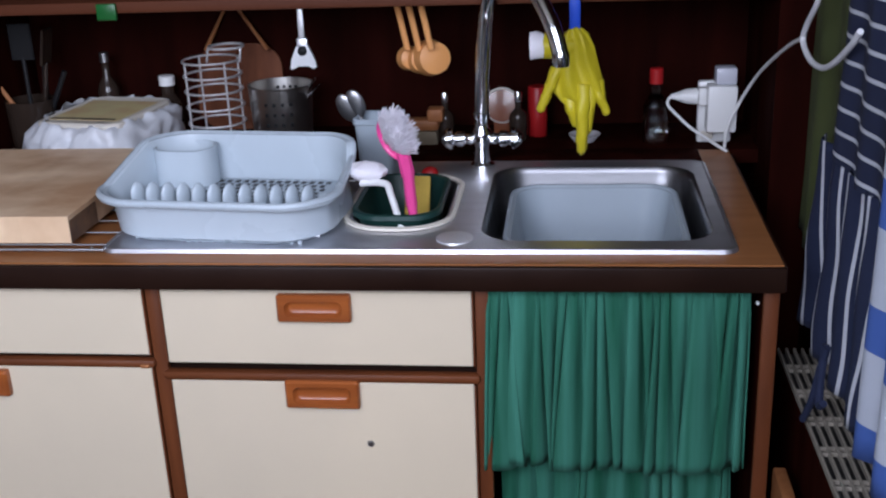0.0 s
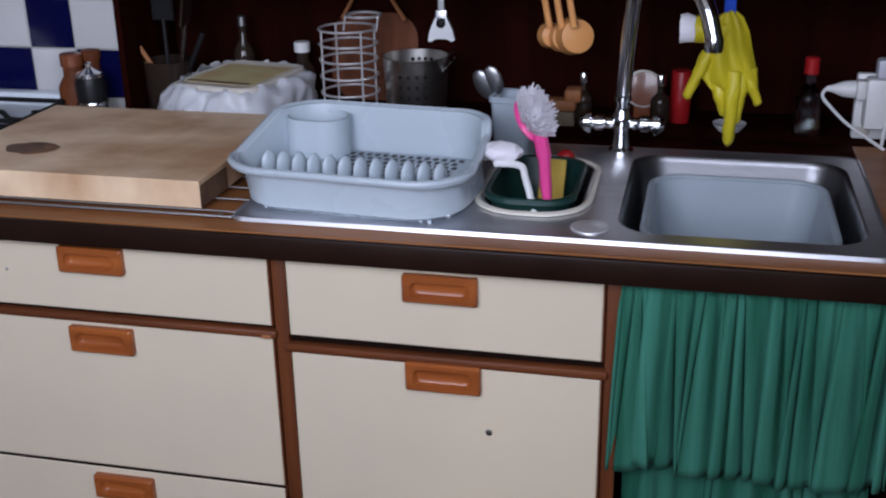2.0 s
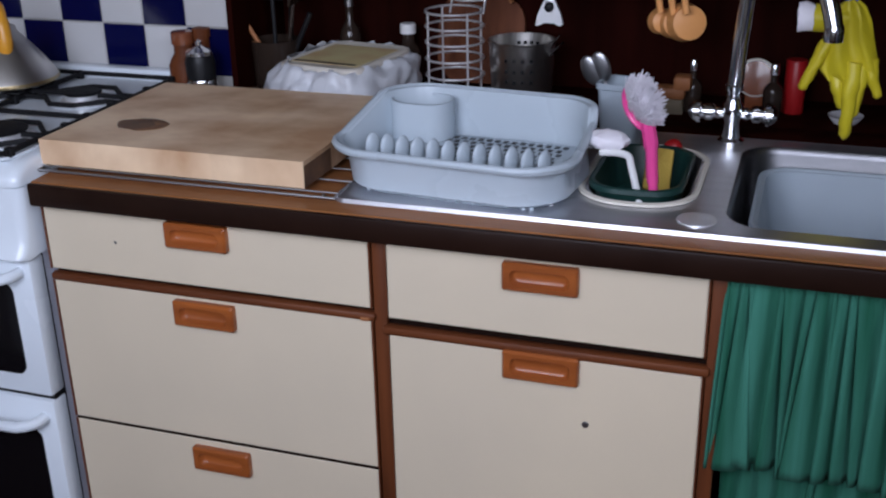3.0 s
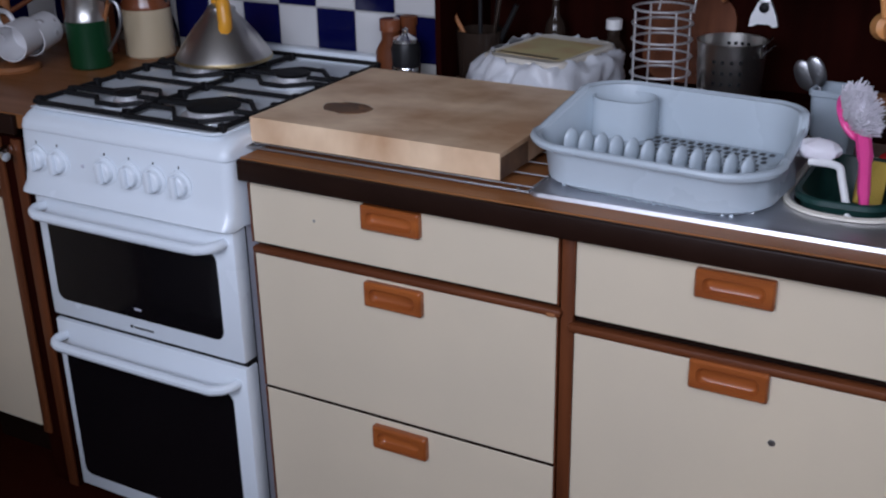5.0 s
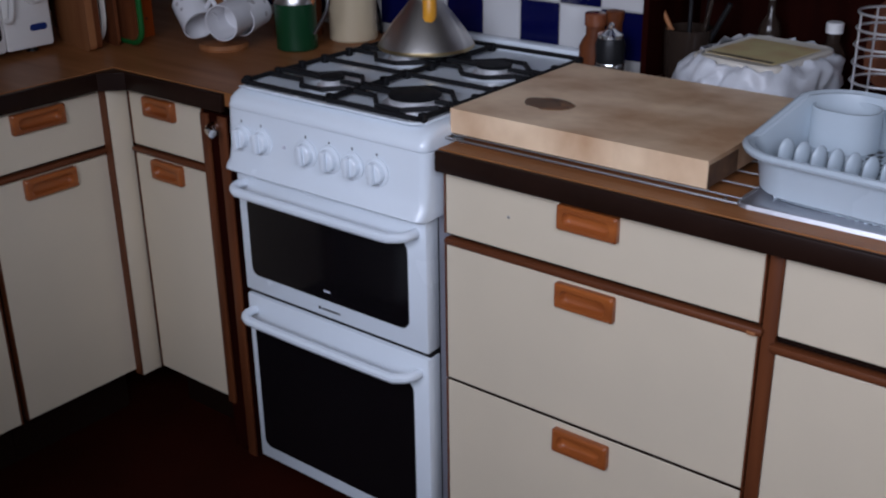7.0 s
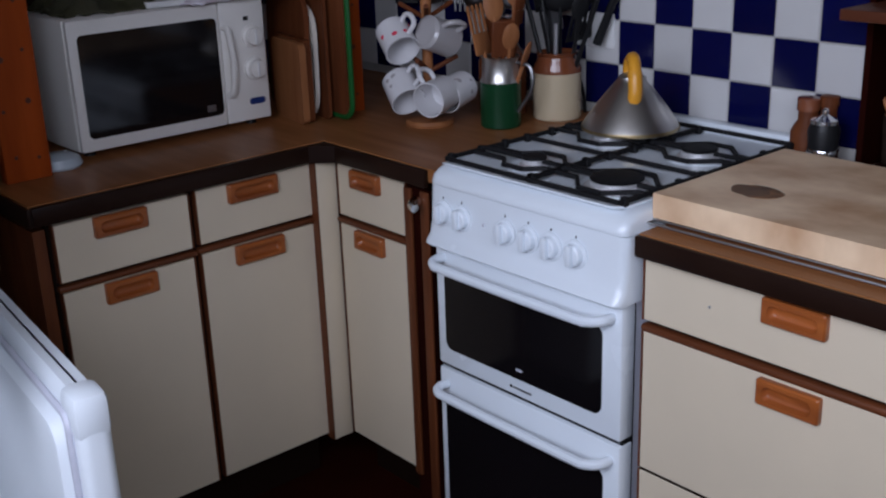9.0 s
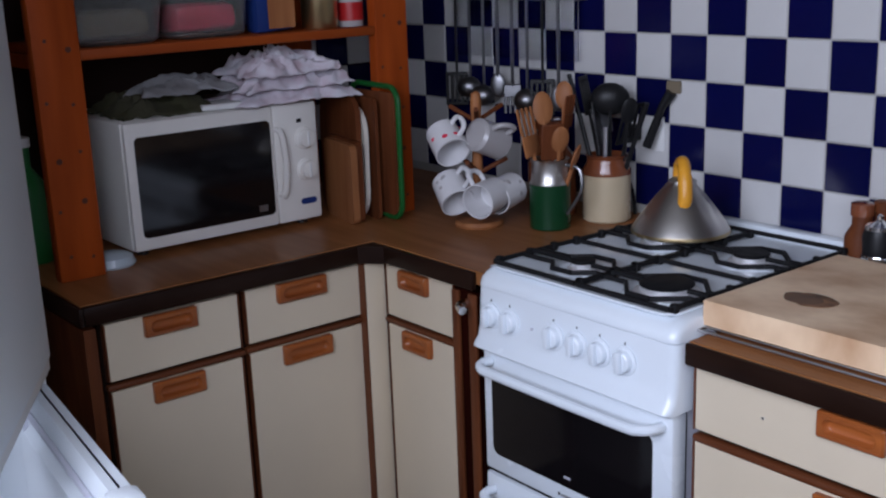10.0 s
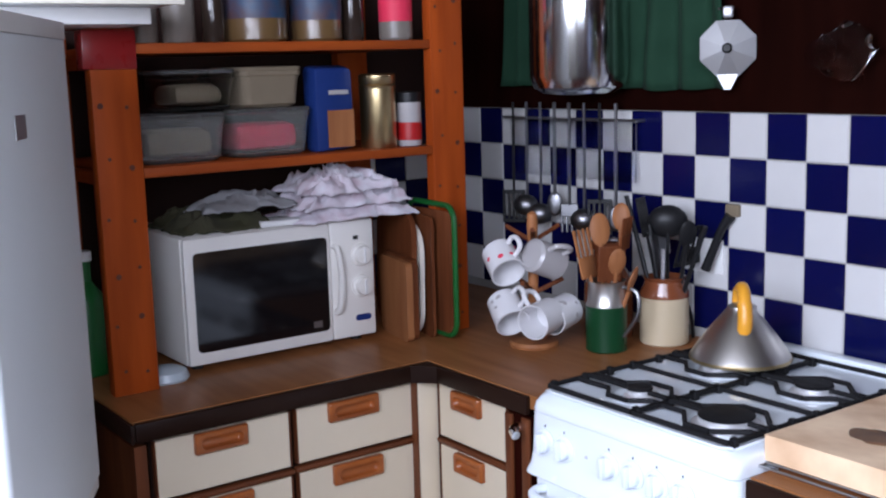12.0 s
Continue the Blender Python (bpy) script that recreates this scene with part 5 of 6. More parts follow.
def utensil_jug():
    j = thing("utensil_jug", "green enamel jug with a steel rim full of wooden utensils", "jug", (-0.715, 0.365, LW))
    part("body", lathe([(0.046, 0), (0.050, 0.004), (0.050, 0.112)], 28, cap1=False), GREEN_ENAMEL, j, "green glazed body")
    part("collar", lathe([(0.050, 0.112), (0.046, 0.12), (0.044, 0.165), (0.047, 0.172), (0.043, 0.172), (0.040, 0.02)], 28, cap0=False), KETTLE, j, "steel collar")
    part("handle", tube(curve_pts([(0.046, 0.01, 0.16), (0.082, 0.02, 0.15), (0.086, 0.02, 0.10), (0.05, 0.01, 0.04)], 6), 0.005, 8), STEEL_BOWL, j, "curved handle")
    long_tool(j, "spoon", (0, 0, 0.03), (-0.035, 0.015, 0.265), PALEWOOD, 1.2)
    long_tool(j, "spatula", (0.01, -0.01, 0.03), (0.030, -0.020, 0.18), TERRA, 1.1)
    long_tool(j, "fork", (0.01, -0.02, 0.03), (-0.025, -0.030, 0.185), PALEWOOD, 1.5)
    long_tool(j, "spoon", (0.0, 0.01, 0.03), (0.045, -0.01, 0.205), PALEWOOD)
    long_tool(j, "spoon", (0.02, 0.02, 0.03), (0.0, 0.05, 0.30), PALEWOOD)
    long_tool(j, "spoon", (0.02, 0.0, 0.03), (0.06, 0.02, 0.16), PALEWOOD)
    long_tool(j, "fork", (0.0, 0.02, 0.03), (0.03, 0.03, 0.25), TERRA)
    return j


def utensil_crock():
    c = thing("utensil_crock", "cream stoneware crock with a brown glazed top full of black utensils", "crock", (-0.672, 0.520, LW))
    part("body", lathe([(0.055, 0), (0.060, 0.005), (0.060, 0.118)], 30, cap1=False), STONEWARE, c, "cream glazed lower body")
    part("shoulder", lathe([(0.060, 0.118), (0.060, 0.13), (0.050, 0.148), (0.049, 0.158), (0.054, 0.166), (0.046, 0.168), (0.044, 0.03)], 30, cap0=False), STONEWARE_BROWN, c, "brown glazed shoulder and rim")
    long_tool(c, "slice", (0, 0, 0.05), (-0.04, -0.02, 0.27), BLACK_PLASTIC)
    long_tool(c, "ladle", (0.01, 0, 0.05), (0.02, -0.01, 0.285), BLACK_PLASTIC, 1.35)
    long_tool(c, "spatula", (0.0, 0.01, 0.05), (-0.015, 0.0, 0.175), DARK_STEEL, 1.7)
    long_tool(c, "slice", (0.0, 0.02, 0.05), (0.045, 0.02, 0.20), BLACK_PLASTIC, 1.1)
    long_tool(c, "grip", (0.02, 0.01, 0.05), (0.12, 0.01, 0.30), BLACK_PLASTIC)
    long_tool(c, "grip", (0.0, -0.02, 0.05), (-0.10, -0.03, 0.36), BLACK_PLASTIC)
    long_tool(c, "grip", (0.01, -0.02, 0.05), (0.025, -0.03, 0.24), STEEL)
    long_tool(c, "spoon", (0.02, 0.02, 0.05), (0.07, 0.0, 0.26), BLACK_PLASTIC)
    long_tool(c, "spatula", (0.0, 0.01, 0.05), (-0.03, 0.02, 0.22), STEEL_DULL)
    return c


utensil_jug()
utensil_crock()
# jar made larger to fill the dark area behind the mug tree
bottle("brown_jar", "dark brown jar behind the mug tree, enlarged to fill the corner", (-0.815, 0.47, LW), 0.062, 0.225, STONEWARE_BROWN, STONEWARE_BROWN, 0.6)


def utensil_rail():
    r = thing("utensil_rack", "clear hanging rack of long steel utensils on the tiles", "utensil rack", (-1.10, BACK, 1.30))
    part("rail", cyl((-0.27, -0.045, 0.155), (0.27, -0.045, 0.155), 0.004, 8), STEEL_DULL, r, "thin rail")
    for x in (-0.26, 0.26):
        part("bracket", cyl((x, -0.045, 0.155), (x, -0.001, 0.155), 0.004, 8), STEEL_DULL, r)
    part("plate", box(-0.255, 0.255, -0.034, -0.030, -0.005, 0.15, 0.001, 1), CLEAR, r, "clear plastic splash plate")
    kinds = ("slice", "ladle", "ladle", "spoon", "fork", "ladle", "slice", "spoon")
    for i, k in enumerate(kinds):
        x = -0.215 + i * 0.060
        z = -0.06 - 0.02 * (i % 3)
        long_tool(r, k, (x, -0.055, 0.20), (x + 0.004, -0.06, z), BLACK_PLASTIC if k == "slice" else STEEL_BOWL)
    return r


utensil_rail()
_k = thing("cooker_socket", "white wall socket on the tiles with a black plug", "socket", (-0.638, BACK, 1.128), kind="structure")
part("plate", box(-0.062, 0.062, -0.012, -0.0005, -0.043, 0.043, 0.004), WHITE_PLASTIC, _k, "white socket plate")
part("plug", box(-0.04, -0.005, -0.045, -0.0125, -0.02, 0.02, 0.005), BLACK_PLASTIC, _k, "black plug")
part("lead", tube(curve_pts([(-0.02, -0.045, -0.01), (-0.03, -0.06, -0.06), (-0.02, -0.03, -0.15), (-0.02, -0.02, -0.22)], 5), 0.004, 8), BLACK_PLASTIC, _k, "black lead")
solo("lighter", tube([(-0.60, 0.585, 1.10), (-0.565, 0.60, 1.20), (-0.545, 0.61, 1.235)], [0.012, 0.010, 0.014], 10), BLACK_PLASTIC, "black gas lighter hung on the tiles", "lighter")
solo("lighter_tag", box(-0.565, -0.525, 0.612, 0.6285, 1.232, 1.262, 0.004), BROWN_BOX, "small brown hook on the navy tile", "hook")

# jars at the right of the cooker
_j = thing("pepper_mill", "black pepper mill with a chrome band and lid", "pepper mill", (0.045, 0.555, WT))
part("body", lathe([(0.030, 0), (0.032, 0.004), (0.030, 0.04), (0.033, 0.085), (0.028, 0.10)], 24), BLACK_PLASTIC, _j, "black body")
part("band", lathe([(0.0325, 0.028), (0.033, 0.03), (0.033, 0.046), (0.032, 0.048)], 24, cap0=False, cap1=False), CHROME, _j, "chrome band")
part("lid", lathe([(0.029, 0.10), (0.028, 0.108), (0.012, 0.116), (0.006, 0.12), (0.007, 0.128), (0.001, 0.132)], 20), CHROME, _j, "chrome lid")
bottle("brown_bottle", "reddish-brown jar with a dark lid beside the hob", (-0.012, 0.585, WT), 0.034, 0.115, TERRA, STONEWARE_BROWN, 0.6, 0.025)
bottle("brown_bottle", "reddish-brown jar standing by the tiles", (0.02, 0.612, WT), 0.024, 0.125, TERRA, TERRA, 0.7, 0.018)
_j = thing("utensil_pot", "dark pot of knives and wooden tools on the ledge", "utensil holder", (0.155, 0.70, WT))
part("pot", lathe([(0.045, 0), (0.05, 0.005), (0.055, 0.11), (0.05, 0.11), (0.045, 0.01)], 24), DARK_GLASS, _j, "dark pot")
long_tool(_j, "spoon", (0.0, 0, 0.03), (-0.085, -0.02, 0.19), PALEWOOD)
long_tool(_j, "spatula", (0.0, 0, 0.03), (0.0, 0, 0.20), BLACK_PLASTIC)
long_tool(_j, "spatula", (0.02, 0, 0.03), (0.05, 0, 0.19), DARK_GLASS)
long_tool(_j, "grip", (0.02, 0, 0.03), (0.09, 0, 0.17), BLACK_PLASTIC)
long_tool(_j, "grip", (0.02, 0.02, 0.03), (0.04, 0.02, 0.22), BLACK_PLASTIC)
solo("gas_tap", tube([(-0.590, -0.016, 0.835), (-0.588, -0.034, 0.835), (-0.576, -0.046, 0.836), (-0.558, -0.050, 0.832)], [0.012, 0.010, 0.008, 0.010], 10), CHROME, "small chrome gas tap beside the cooker", "gas tap")


# ---- microwave and shelving tower ----
def microwave():
    m = thing("microwave", "off-white microwave oven with a black glass door and two dials", "microwave", (-1.205, -0.250, LW))
    part("body", box(-0.33, 0.0, -0.258, 0.258, 0.014, 0.318, 0.008), MICRO, m, "off-white casing")
    part("door", box(0.0005, 0.018, -0.256, 0.128, 0.016, 0.316, 0.007), MICRO, m, "off-white door")
    rr = [[(x, y, z) for y, z, _ in rrect(0.352, 0.236, 0.012, 0, 4, -0.058, 0.164)] for x in (0.016, 0.0195)]
    part("window", loft(rr), OVENGLASS, m, "black glass window")
    part("window_mark", box(0.0197, 0.0200, 0.072, 0.096, 0.058, 0.074), STEEL_DULL, m, "small grey label on the glass")
    part("control_panel", box(0.0005, 0.016, 0.130, 0.256, 0.016, 0.316, 0.006), MICRO, m, "off-white control panel")
    part("handle", tube(curve_pts([(0.016, 0.138, 0.255), (0.032, 0.142, 0.245), (0.036, 0.148, 0.17), (0.032, 0.142, 0.10), (0.016, 0.138, 0.09)], 5), 0.008, 8), MICRO, m, "curved handle")
    for z in (0.226, 0.146):
        k = part("dial", lathe([(0.029, 0), (0.028, 0.006), (0.023, 0.009), (0.021, 0.02), (0.001, 0.022)], 24, m=pose(0.016, 0.216, z, 0, 90, 0)), MICRO, m, "round dial")
        part("pointer", box(0.037, 0.041, 0.213, 0.219, z - 0.018, z + 0.018, 0.001, 1), WHITE_PLASTIC, k)
    part("display", box(0.0162, 0.0172, 0.196, 0.210, 0.266, 0.276), BLACK_PLASTIC, m)
    rr = [[(x, y, z) for y, z, _ in rrect(0.046, 0.016, 0.0078, 0, 5, 0.218, 0.064)] for x in (0.0158, 0.0172)]
    part("badge", loft(rr), BLUE_PRINT, m, "blue oval badge")
    for x in (-0.29, -0.03):
        for y in (-0.22, 0.22):
            part("foot", lathe([(0.014, 0), (0.012, 0.014)], 12, (x, y, 0)), BLACK_PLASTIC, m)
    return m


microwave()


def tower():
    t = thing("shelf_tower", "orange-stained pine shelving tower with drilled posts on the worktop", "shelves", (-1.12, 0, LW))
    for y0, y1 in ((-0.708, -0.607), (0.155, 0.254)):
        p = part("post", box(-0.035, 0.0, y0, y1, 0.0, 1.35 if y0 > 0 else 0.788, 0.003), PINE, t, "drilled pine post")
        k = 0
        z = 0.045
        while z < (1.30 if y0 > 0 else 0.78):
            for dy in (0.022, 0.074):
                r = 0.0045 if (k * 7 + int(dy * 1000)) % 3 else 0.007
                part("knot", lathe([(r, 0), (r * 0.9, 0.0012)], 10, m=pose(-0.0005, y0 + dy + 0.006 * math.sin(k * 3.1 + dy * 90), z + 0.012 * math.sin(k * 5 + dy * 40), 0, 90, 0)), KNOT, p)
            k += 1
            z += 0.115
        part("back_post", box(-0.50, -0.465, y0, y1, 0.0, 1.35 if y0 > 0 else 0.788, 0.003), PINE, t, "rear pine post")
    for z in (0.470, 0.735):
        part("shelf_board", box(-0.47, -0.002, -0.6065, 0.1545, z, z + 0.022, 0.003), PINE_Y, t, "pine shelf")
        part("bearer", box(-0.46, -0.04, -0.630, -0.6075, z - 0.03, z - 0.0005), PINE, t)
    return t


tower()
SH1, SH2 = LW + 0.4925, LW + 0.7575


def food_box(at, w, h, mat, lid, label, fill=None):
    b = thing("food_box", label, "storage box", at, group="food boxes on the shelf")
    part("tub", open_box(0.20, w, h, 0.02, 0.002, 0.92, 0.003, n=5), mat, b, "translucent tub")
    if fill:
        part("contents", crumple(box(-0.07, 0.07, -w * 0.38, w * 0.38, 0.014, h * 0.75, 0.02), 0.006, 30), fill, b, "packed contents")
    part("lid", loft([rrect(0.205, w + 0.008, 0.022, h + 0.0005, 5), rrect(0.208, w + 0.010, 0.022, h + 0.008, 5), rrect(0.196, w - 0.004, 0.02, h + 0.010, 5)]), lid, b, "pale lid")
    return b


food_box((-1.26, -0.492, SH1), 0.205, 0.100, MILKY, MILKY, "cloudy plastic food box with a pale lid", BROWN_BOX)
food_box((-1.26, -0.272, SH1), 0.200, 0.104, MILKY, MILKY, "cloudy plastic food box with red contents", PINK_BOX)
food_box((-1.26, -0.440, SH1 + 0.111), 0.155, 0.086, CLEAR, MILKY, "clear food box with a pale packet, stacked", BROWN_BOX)
food_box((-1.26, -0.268, SH1 + 0.115), 0.150, 0.084, BROWN_BOX, BROWN_BOX, "brown box stacked on a food box")
_p = thing("blue_packet", "blue food packet with a biscuit picture", "packet", (-1.20, -0.100, SH1))
part("pack", crumple(box(-0.03, 0.03, -0.055, 0.055, 0.0, 0.205, 0.012), 0.006, 25), BLUE_PRINT, _p, "blue crumpled pack")
part("picture", crumple(box(0.0365, 0.0375, -0.025, 0.048, 0.01, 0.10), 0.001, 25), PALEWOOD, _p, "brown printed picture")
part("print_bar", box(0.037, 0.038, -0.02, 0.035, 0.138, 0.148), CERAMIC_GREY, _p)
_p = thing("gold_tin", "tall gold tin with a banded lid", "tin", (-1.19, 0.036, SH1))
part("body", lathe([(0.043, 0), (0.045, 0.003), (0.045, 0.148)], 32), GOLD, _p, "brushed gold body")
part("lid", lathe([(0.046, 0.1485), (0.047, 0.153), (0.043, 0.158), (0.046, 0.163), (0.046, 0.180), (0.042, 0.184), (0.001, 0.184)], 32), GOLD, _p, "banded lid")
_p = thing("spread_jar", "small jar with a red and white label and a dark lid", "jar", (-1.18, 0.122, SH1))
part("body", lathe([(0.030, 0), (0.032, 0.003), (0.032, 0.11)], 22), CERAMIC_GREY, _p, "white label")
part("band", lathe([(0.0325, 0.015), (0.0325, 0.06)], 22, cap0=False, cap1=False), RED, _p, "red label band")
part("lid", lathe([(0.033, 0.1105), (0.033, 0.135), (0.001, 0.137)], 22), BLACK_PLASTIC, _p, "dark lid")


def jar(at, r, h, body, label, lid=None, lab=None):
    j = thing("storage_jar", label, "jar", at, group="jars on the upper shelf")
    part("glass", lathe([(r * 0.9, 0), (r, 0.006), (r, h * 0.85), (r * 0.8, h)], 24), body, j, "jar body")
    if lab:
        part("label", lathe([(r + 0.0006, h * 0.35), (r + 0.0006, h * 0.8)], 24, cap0=False, cap1=False), lab, j, "paper label")
    part("lid", lathe([(r * 0.85, h + 0.0005), (r * 0.85, h + 0.02), (0.001, h + 0.022)], 24), lid or STEEL_DULL, j, "screw lid")
    return j


jar((-1.19, -0.565, SH2), 0.035, 0.16, SHADED_JAR, "grey storage jar on the upper shelf")
jar((-1.19, -0.480, SH2), 0.038, 0.16, SHADED_JAR, "pale grey tall jar on the upper shelf")
jar((-1.18, -0.400, SH2), 0.026, 0.13, DARK_GLASS, "slim dark jar on the upper shelf")
jar((-1.19, -0.290, SH2), 0.072, 0.15, STONEWARE_DIM, "wide jar of golden contents with a blue label", lab=SHADED_BLUE)
jar((-1.19, -0.130, SH2), 0.062, 0.14, STONEWARE_DIM, "jar of pale contents with a blue label", lab=SHADED_BLUE)
jar((-1.19, -0.030, SH2), 0.030, 0.15, DARK_GLASS, "dark jar on the upper shelf")
jar((-1.17, 0.085, SH2), 0.042, 0.13, SHADED_JAR, "white jar with a red base", lab=PINK_BOX)


DARK_RED = material("dark_red_wrap", (0.22, 0.012, 0.012), 0.3, scale=20)


def cloth_heap(name, label, at, sx, sy, h, mat, seed):
    nx, ny = 40, 40
    top = []
    for i in range(nx + 1):
        row = []
        for j in range(ny + 1):
            u, v = i / nx * 2 - 1, j / ny * 2 - 1
            rr = max(abs(u), abs(v))
            e = max(1 - rr ** 3, 0)
            f = noise.noise(Vector((u * 2.2, v * 2.2, seed))) * 0.55 + 0.55 * (0.5 - abs(noise.noise(Vector((u * 4, v * 3, seed + 4))))) * 1.5 - 0.25 + 0.45 * (0.4 - abs(noise.noise(Vector((u * 7, v * 8, seed)))))
            wob = 1 + 0.18 * noise.noise(Vector((u * 2, v * 2, seed + 9)))
            row.append((u * sx * wob, v * sy * wob, h * e * (0.75 + 0.8 * f) + 0.004))
        top.append(row)
    bm = crumple(loft(top, False, False, False), 0.022, 16, seed, (1, 1, 0.35))
    bm = crumple(bm, 0.007, 45, seed)
    ob = solo(name, bm, mat, label, "cloth", at)
    sol = ob.modifiers.new("thick", "SOLIDIFY")
    sol.thickness = 0.004
    return ob


FLORAL = material("floral_white_cotton", (0.70, 0.70, 0.75), 0.9, second=(0.52, 0.36, 0.42), scale=22, fine=300, bump=0.25, mix=0.7)
GREYCLOTH = material("faded_olive_cloth", (0.035, 0.035, 0.010), 0.9, second=(0.06, 0.055, 0.035), scale=9, fine=300, bump=0.2, mix=0.9)
GREYWHITE = material("faded_grey_cotton", (0.30, 0.30, 0.31), 0.9, second=(0.18, 0.17, 0.17), scale=12, fine=400, bump=0.2)
MWT = LW + 0.3185
for _i in range(3):
    cloth_heap("tea_towel", "crumpled white floral tea towel heaped on the microwave", (-1.275 + 0.012 * _i, -0.035 - 0.012 * _i, MWT + 0.034 * _i), 0.115 - 0.010 * _i, 0.165 - 0.018 * _i, 0.062, FLORAL, 3.0 + _i)["group"] = "towels on the microwave"
cloth_heap("folded_cloth", "folded faded olive cloth on the microwave", (-1.335, -0.370, MWT), 0.115, 0.125, 0.055, GREYCLOTH, 7.0)
cloth_heap("folded_cloth", "rumpled pale grey cloth on the olive one", (-1.30, -0.300, MWT + 0.042), 0.075, 0.125, 0.034, GREYWHITE, 8.0)
solo("letter_pile", box(-0.045, 0.045, -0.055, 0.055, 0.0, 0.014, 0.002), WHITE_PLASTIC, "small white packet with dark print on the microwave", "packet", (-1.245, -0.235, MWT + 0.001), -8)


def lean_board(name, label, y, x, w, h, t, mat, tilt, r=0.02):
    bm = loft([[(px, k, pz + h / 2) for px, pz, _ in rrect(w, h, r, 0, 5)] for k in (0.0, 0.003, t - 0.003, t)])
    return solo(name, bm, mat, label, "chopping board", m=pose(x, y, LW, tilt, 0, -12), group="boards beside the microwave")


lean_board("wooden_board", "small brown wooden board standing by the microwave", 0.058, -1.185, 0.19, 0.205, 0.018, PALEWOOD, 0)
lean_board("wooden_board", "second brown wooden board standing by the microwave", 0.082, -1.20, 0.21, 0.21, 0.016, TERRA, 0)
lean_board("wooden_board", "tall dark rounded wooden board", 0.104, -1.26, 0.26, 0.32, 0.014, TERRA, -2, 0.06)
lean_board("plastic_board", "cream rounded plastic board with a dark edge", 0.122, -1.24, 0.25, 0.29, 0.012, CREAM_PLASTIC, -1, 0.07)
lean_board("wooden_board", "tall thin red-brown board", 0.138, -1.195, 0.22, 0.315, 0.008, TERRA, 0)
_t = thing("green_tray", "upright wooden tray with a bright green rounded frame", "tray", (-1.135, 0.148, LW), -4)
part("panel", box(-0.09, 0.10, -0.004, 0.004, 0.012, 0.33, 0.002), TERRA, _t, "brown tray panel")
part("frame", tube([(x, 0.0, z + 0.178) for x, z, _ in rrect(0.23, 0.335, 0.04, 0, 6)], 0.0075, 8, True), GREEN_PLASTIC, _t, "green rounded frame")
solo("blue_dish", lathe([(0.048, 0), (0.052, 0.006), (0.046, 0.022), (0.030, 0.030), (0.001, 0.031)], 28), RACK, "pale blue upturned dish beside the microwave", "dish", (-1.185, -0.565, LW))
bottle("green_bottle", "large green soap bottle behind the pine post", (-1.36, -0.685, LW), 0.05, 0.27, GREEN_PLASTIC, WHITE_PLASTIC, 0.4)

# dark boarding and hanging things over the tiles
_s = wall("wall_boarding", box(-1.64, 0.086, 0.612, 0.637, 1.481, 2.7), BOARDING, "dark brown boarding over the tiles, shade put into its colour")
for _x0, _w, _zz, _sd in ((-1.255, 0.20, 1.545, 1.0), (-0.705, 0.34, 1.535, 2.0)):
    hung("green_cloth", "dark green cloth hanging over the tiles", (_x0, 0.585, 2.05), 0, cloth_fall(_w * 0.7, _zz - 2.05, 0.0, 0.018, 3, 1.5, _sd), GREEN_DARK, "cloth")
_p = thing("hanging_pan", "polished steel pan hanging over the worktop", "pan", (-0.951, 0.50, 1.525))
part("pan", lathe([(0.03, 0), (0.09, 0.004), (0.118, 0.02), (0.128, 0.05), (0.128, 0.30), (0.131, 0.302), (0.125, 0.302), (0.124, 0.05), (0.08, 0.012)], 40), CHROME, _p, "mirror-bright pan")
part("strap", box(-0.012, 0.012, 0.11, 0.125, 0.30, 0.55, 0.003), STEEL_DULL, _p, "hanging strap")
solo("hook", cyl((-0.545, 0.56, 1.718), (-0.545, 0.613, 1.722), 0.003, 8), STEEL_DULL, "small steel hook in the boarding", "hook")
_k = thing("moka_pot_top", "octagonal aluminium coffee-pot top hanging on the boarding", "coffee pot", (-0.532, 0.578, 1.629), 36)
part("body", lathe([(0.068, 0), (0.068, 0.005), (0.010, 0.024)], 8, m=pose(0, -0.002, 0, 90, 22, 0)), ALU, _k, "eight-sided aluminium body", smooth=False)
part("knob", lathe([(0.010, 0), (0.012, 0.008), (0.008, 0.016)], 14, m=pose(0, -0.022, 0, 90, 0, 0)), BLACK_PLASTIC, _k, "black knob")
part("spout", loft([[(x, y, z) for x, z in ((-0.024, -0.060), (-0.007, -0.094), (0.007, -0.094), (0.024, -0.060))] for y in (-0.014, -0.002)]), ALU, _k, "pointed spout", smooth=False)
part("hook_eye", box(-0.012, 0.012, -0.016, -0.002, 0.068, 0.095, 0.005), ALU, _k, "hinge")
_c = thing("clear_bag", "crumpled clear plastic bag hanging on the boarding", "bag", (-0.215, 0.56, 1.610))
part("bag", crumple(ellipsoid(0, 0, 0, 0.07, 0.035, 0.050, 24, 16), 0.024, 28), CLEAR, _c)
part("nail", cyl((0, 0.0, 0.05), (0, 0.052, 0.055), 0.003, 8), STEEL_DULL, _c)
_c = thing("round_basket", "brown round wooden lid hanging on the boarding", "lid", (-0.045, 0.606, 1.70))
part("disc", lathe([(0.085, 0), (0.088, 0.006), (0.08, 0.012), (0.001, 0.012)], 30, m=pose(0, 0.004, 0, 90, 0, 0)), TERRA, _c)


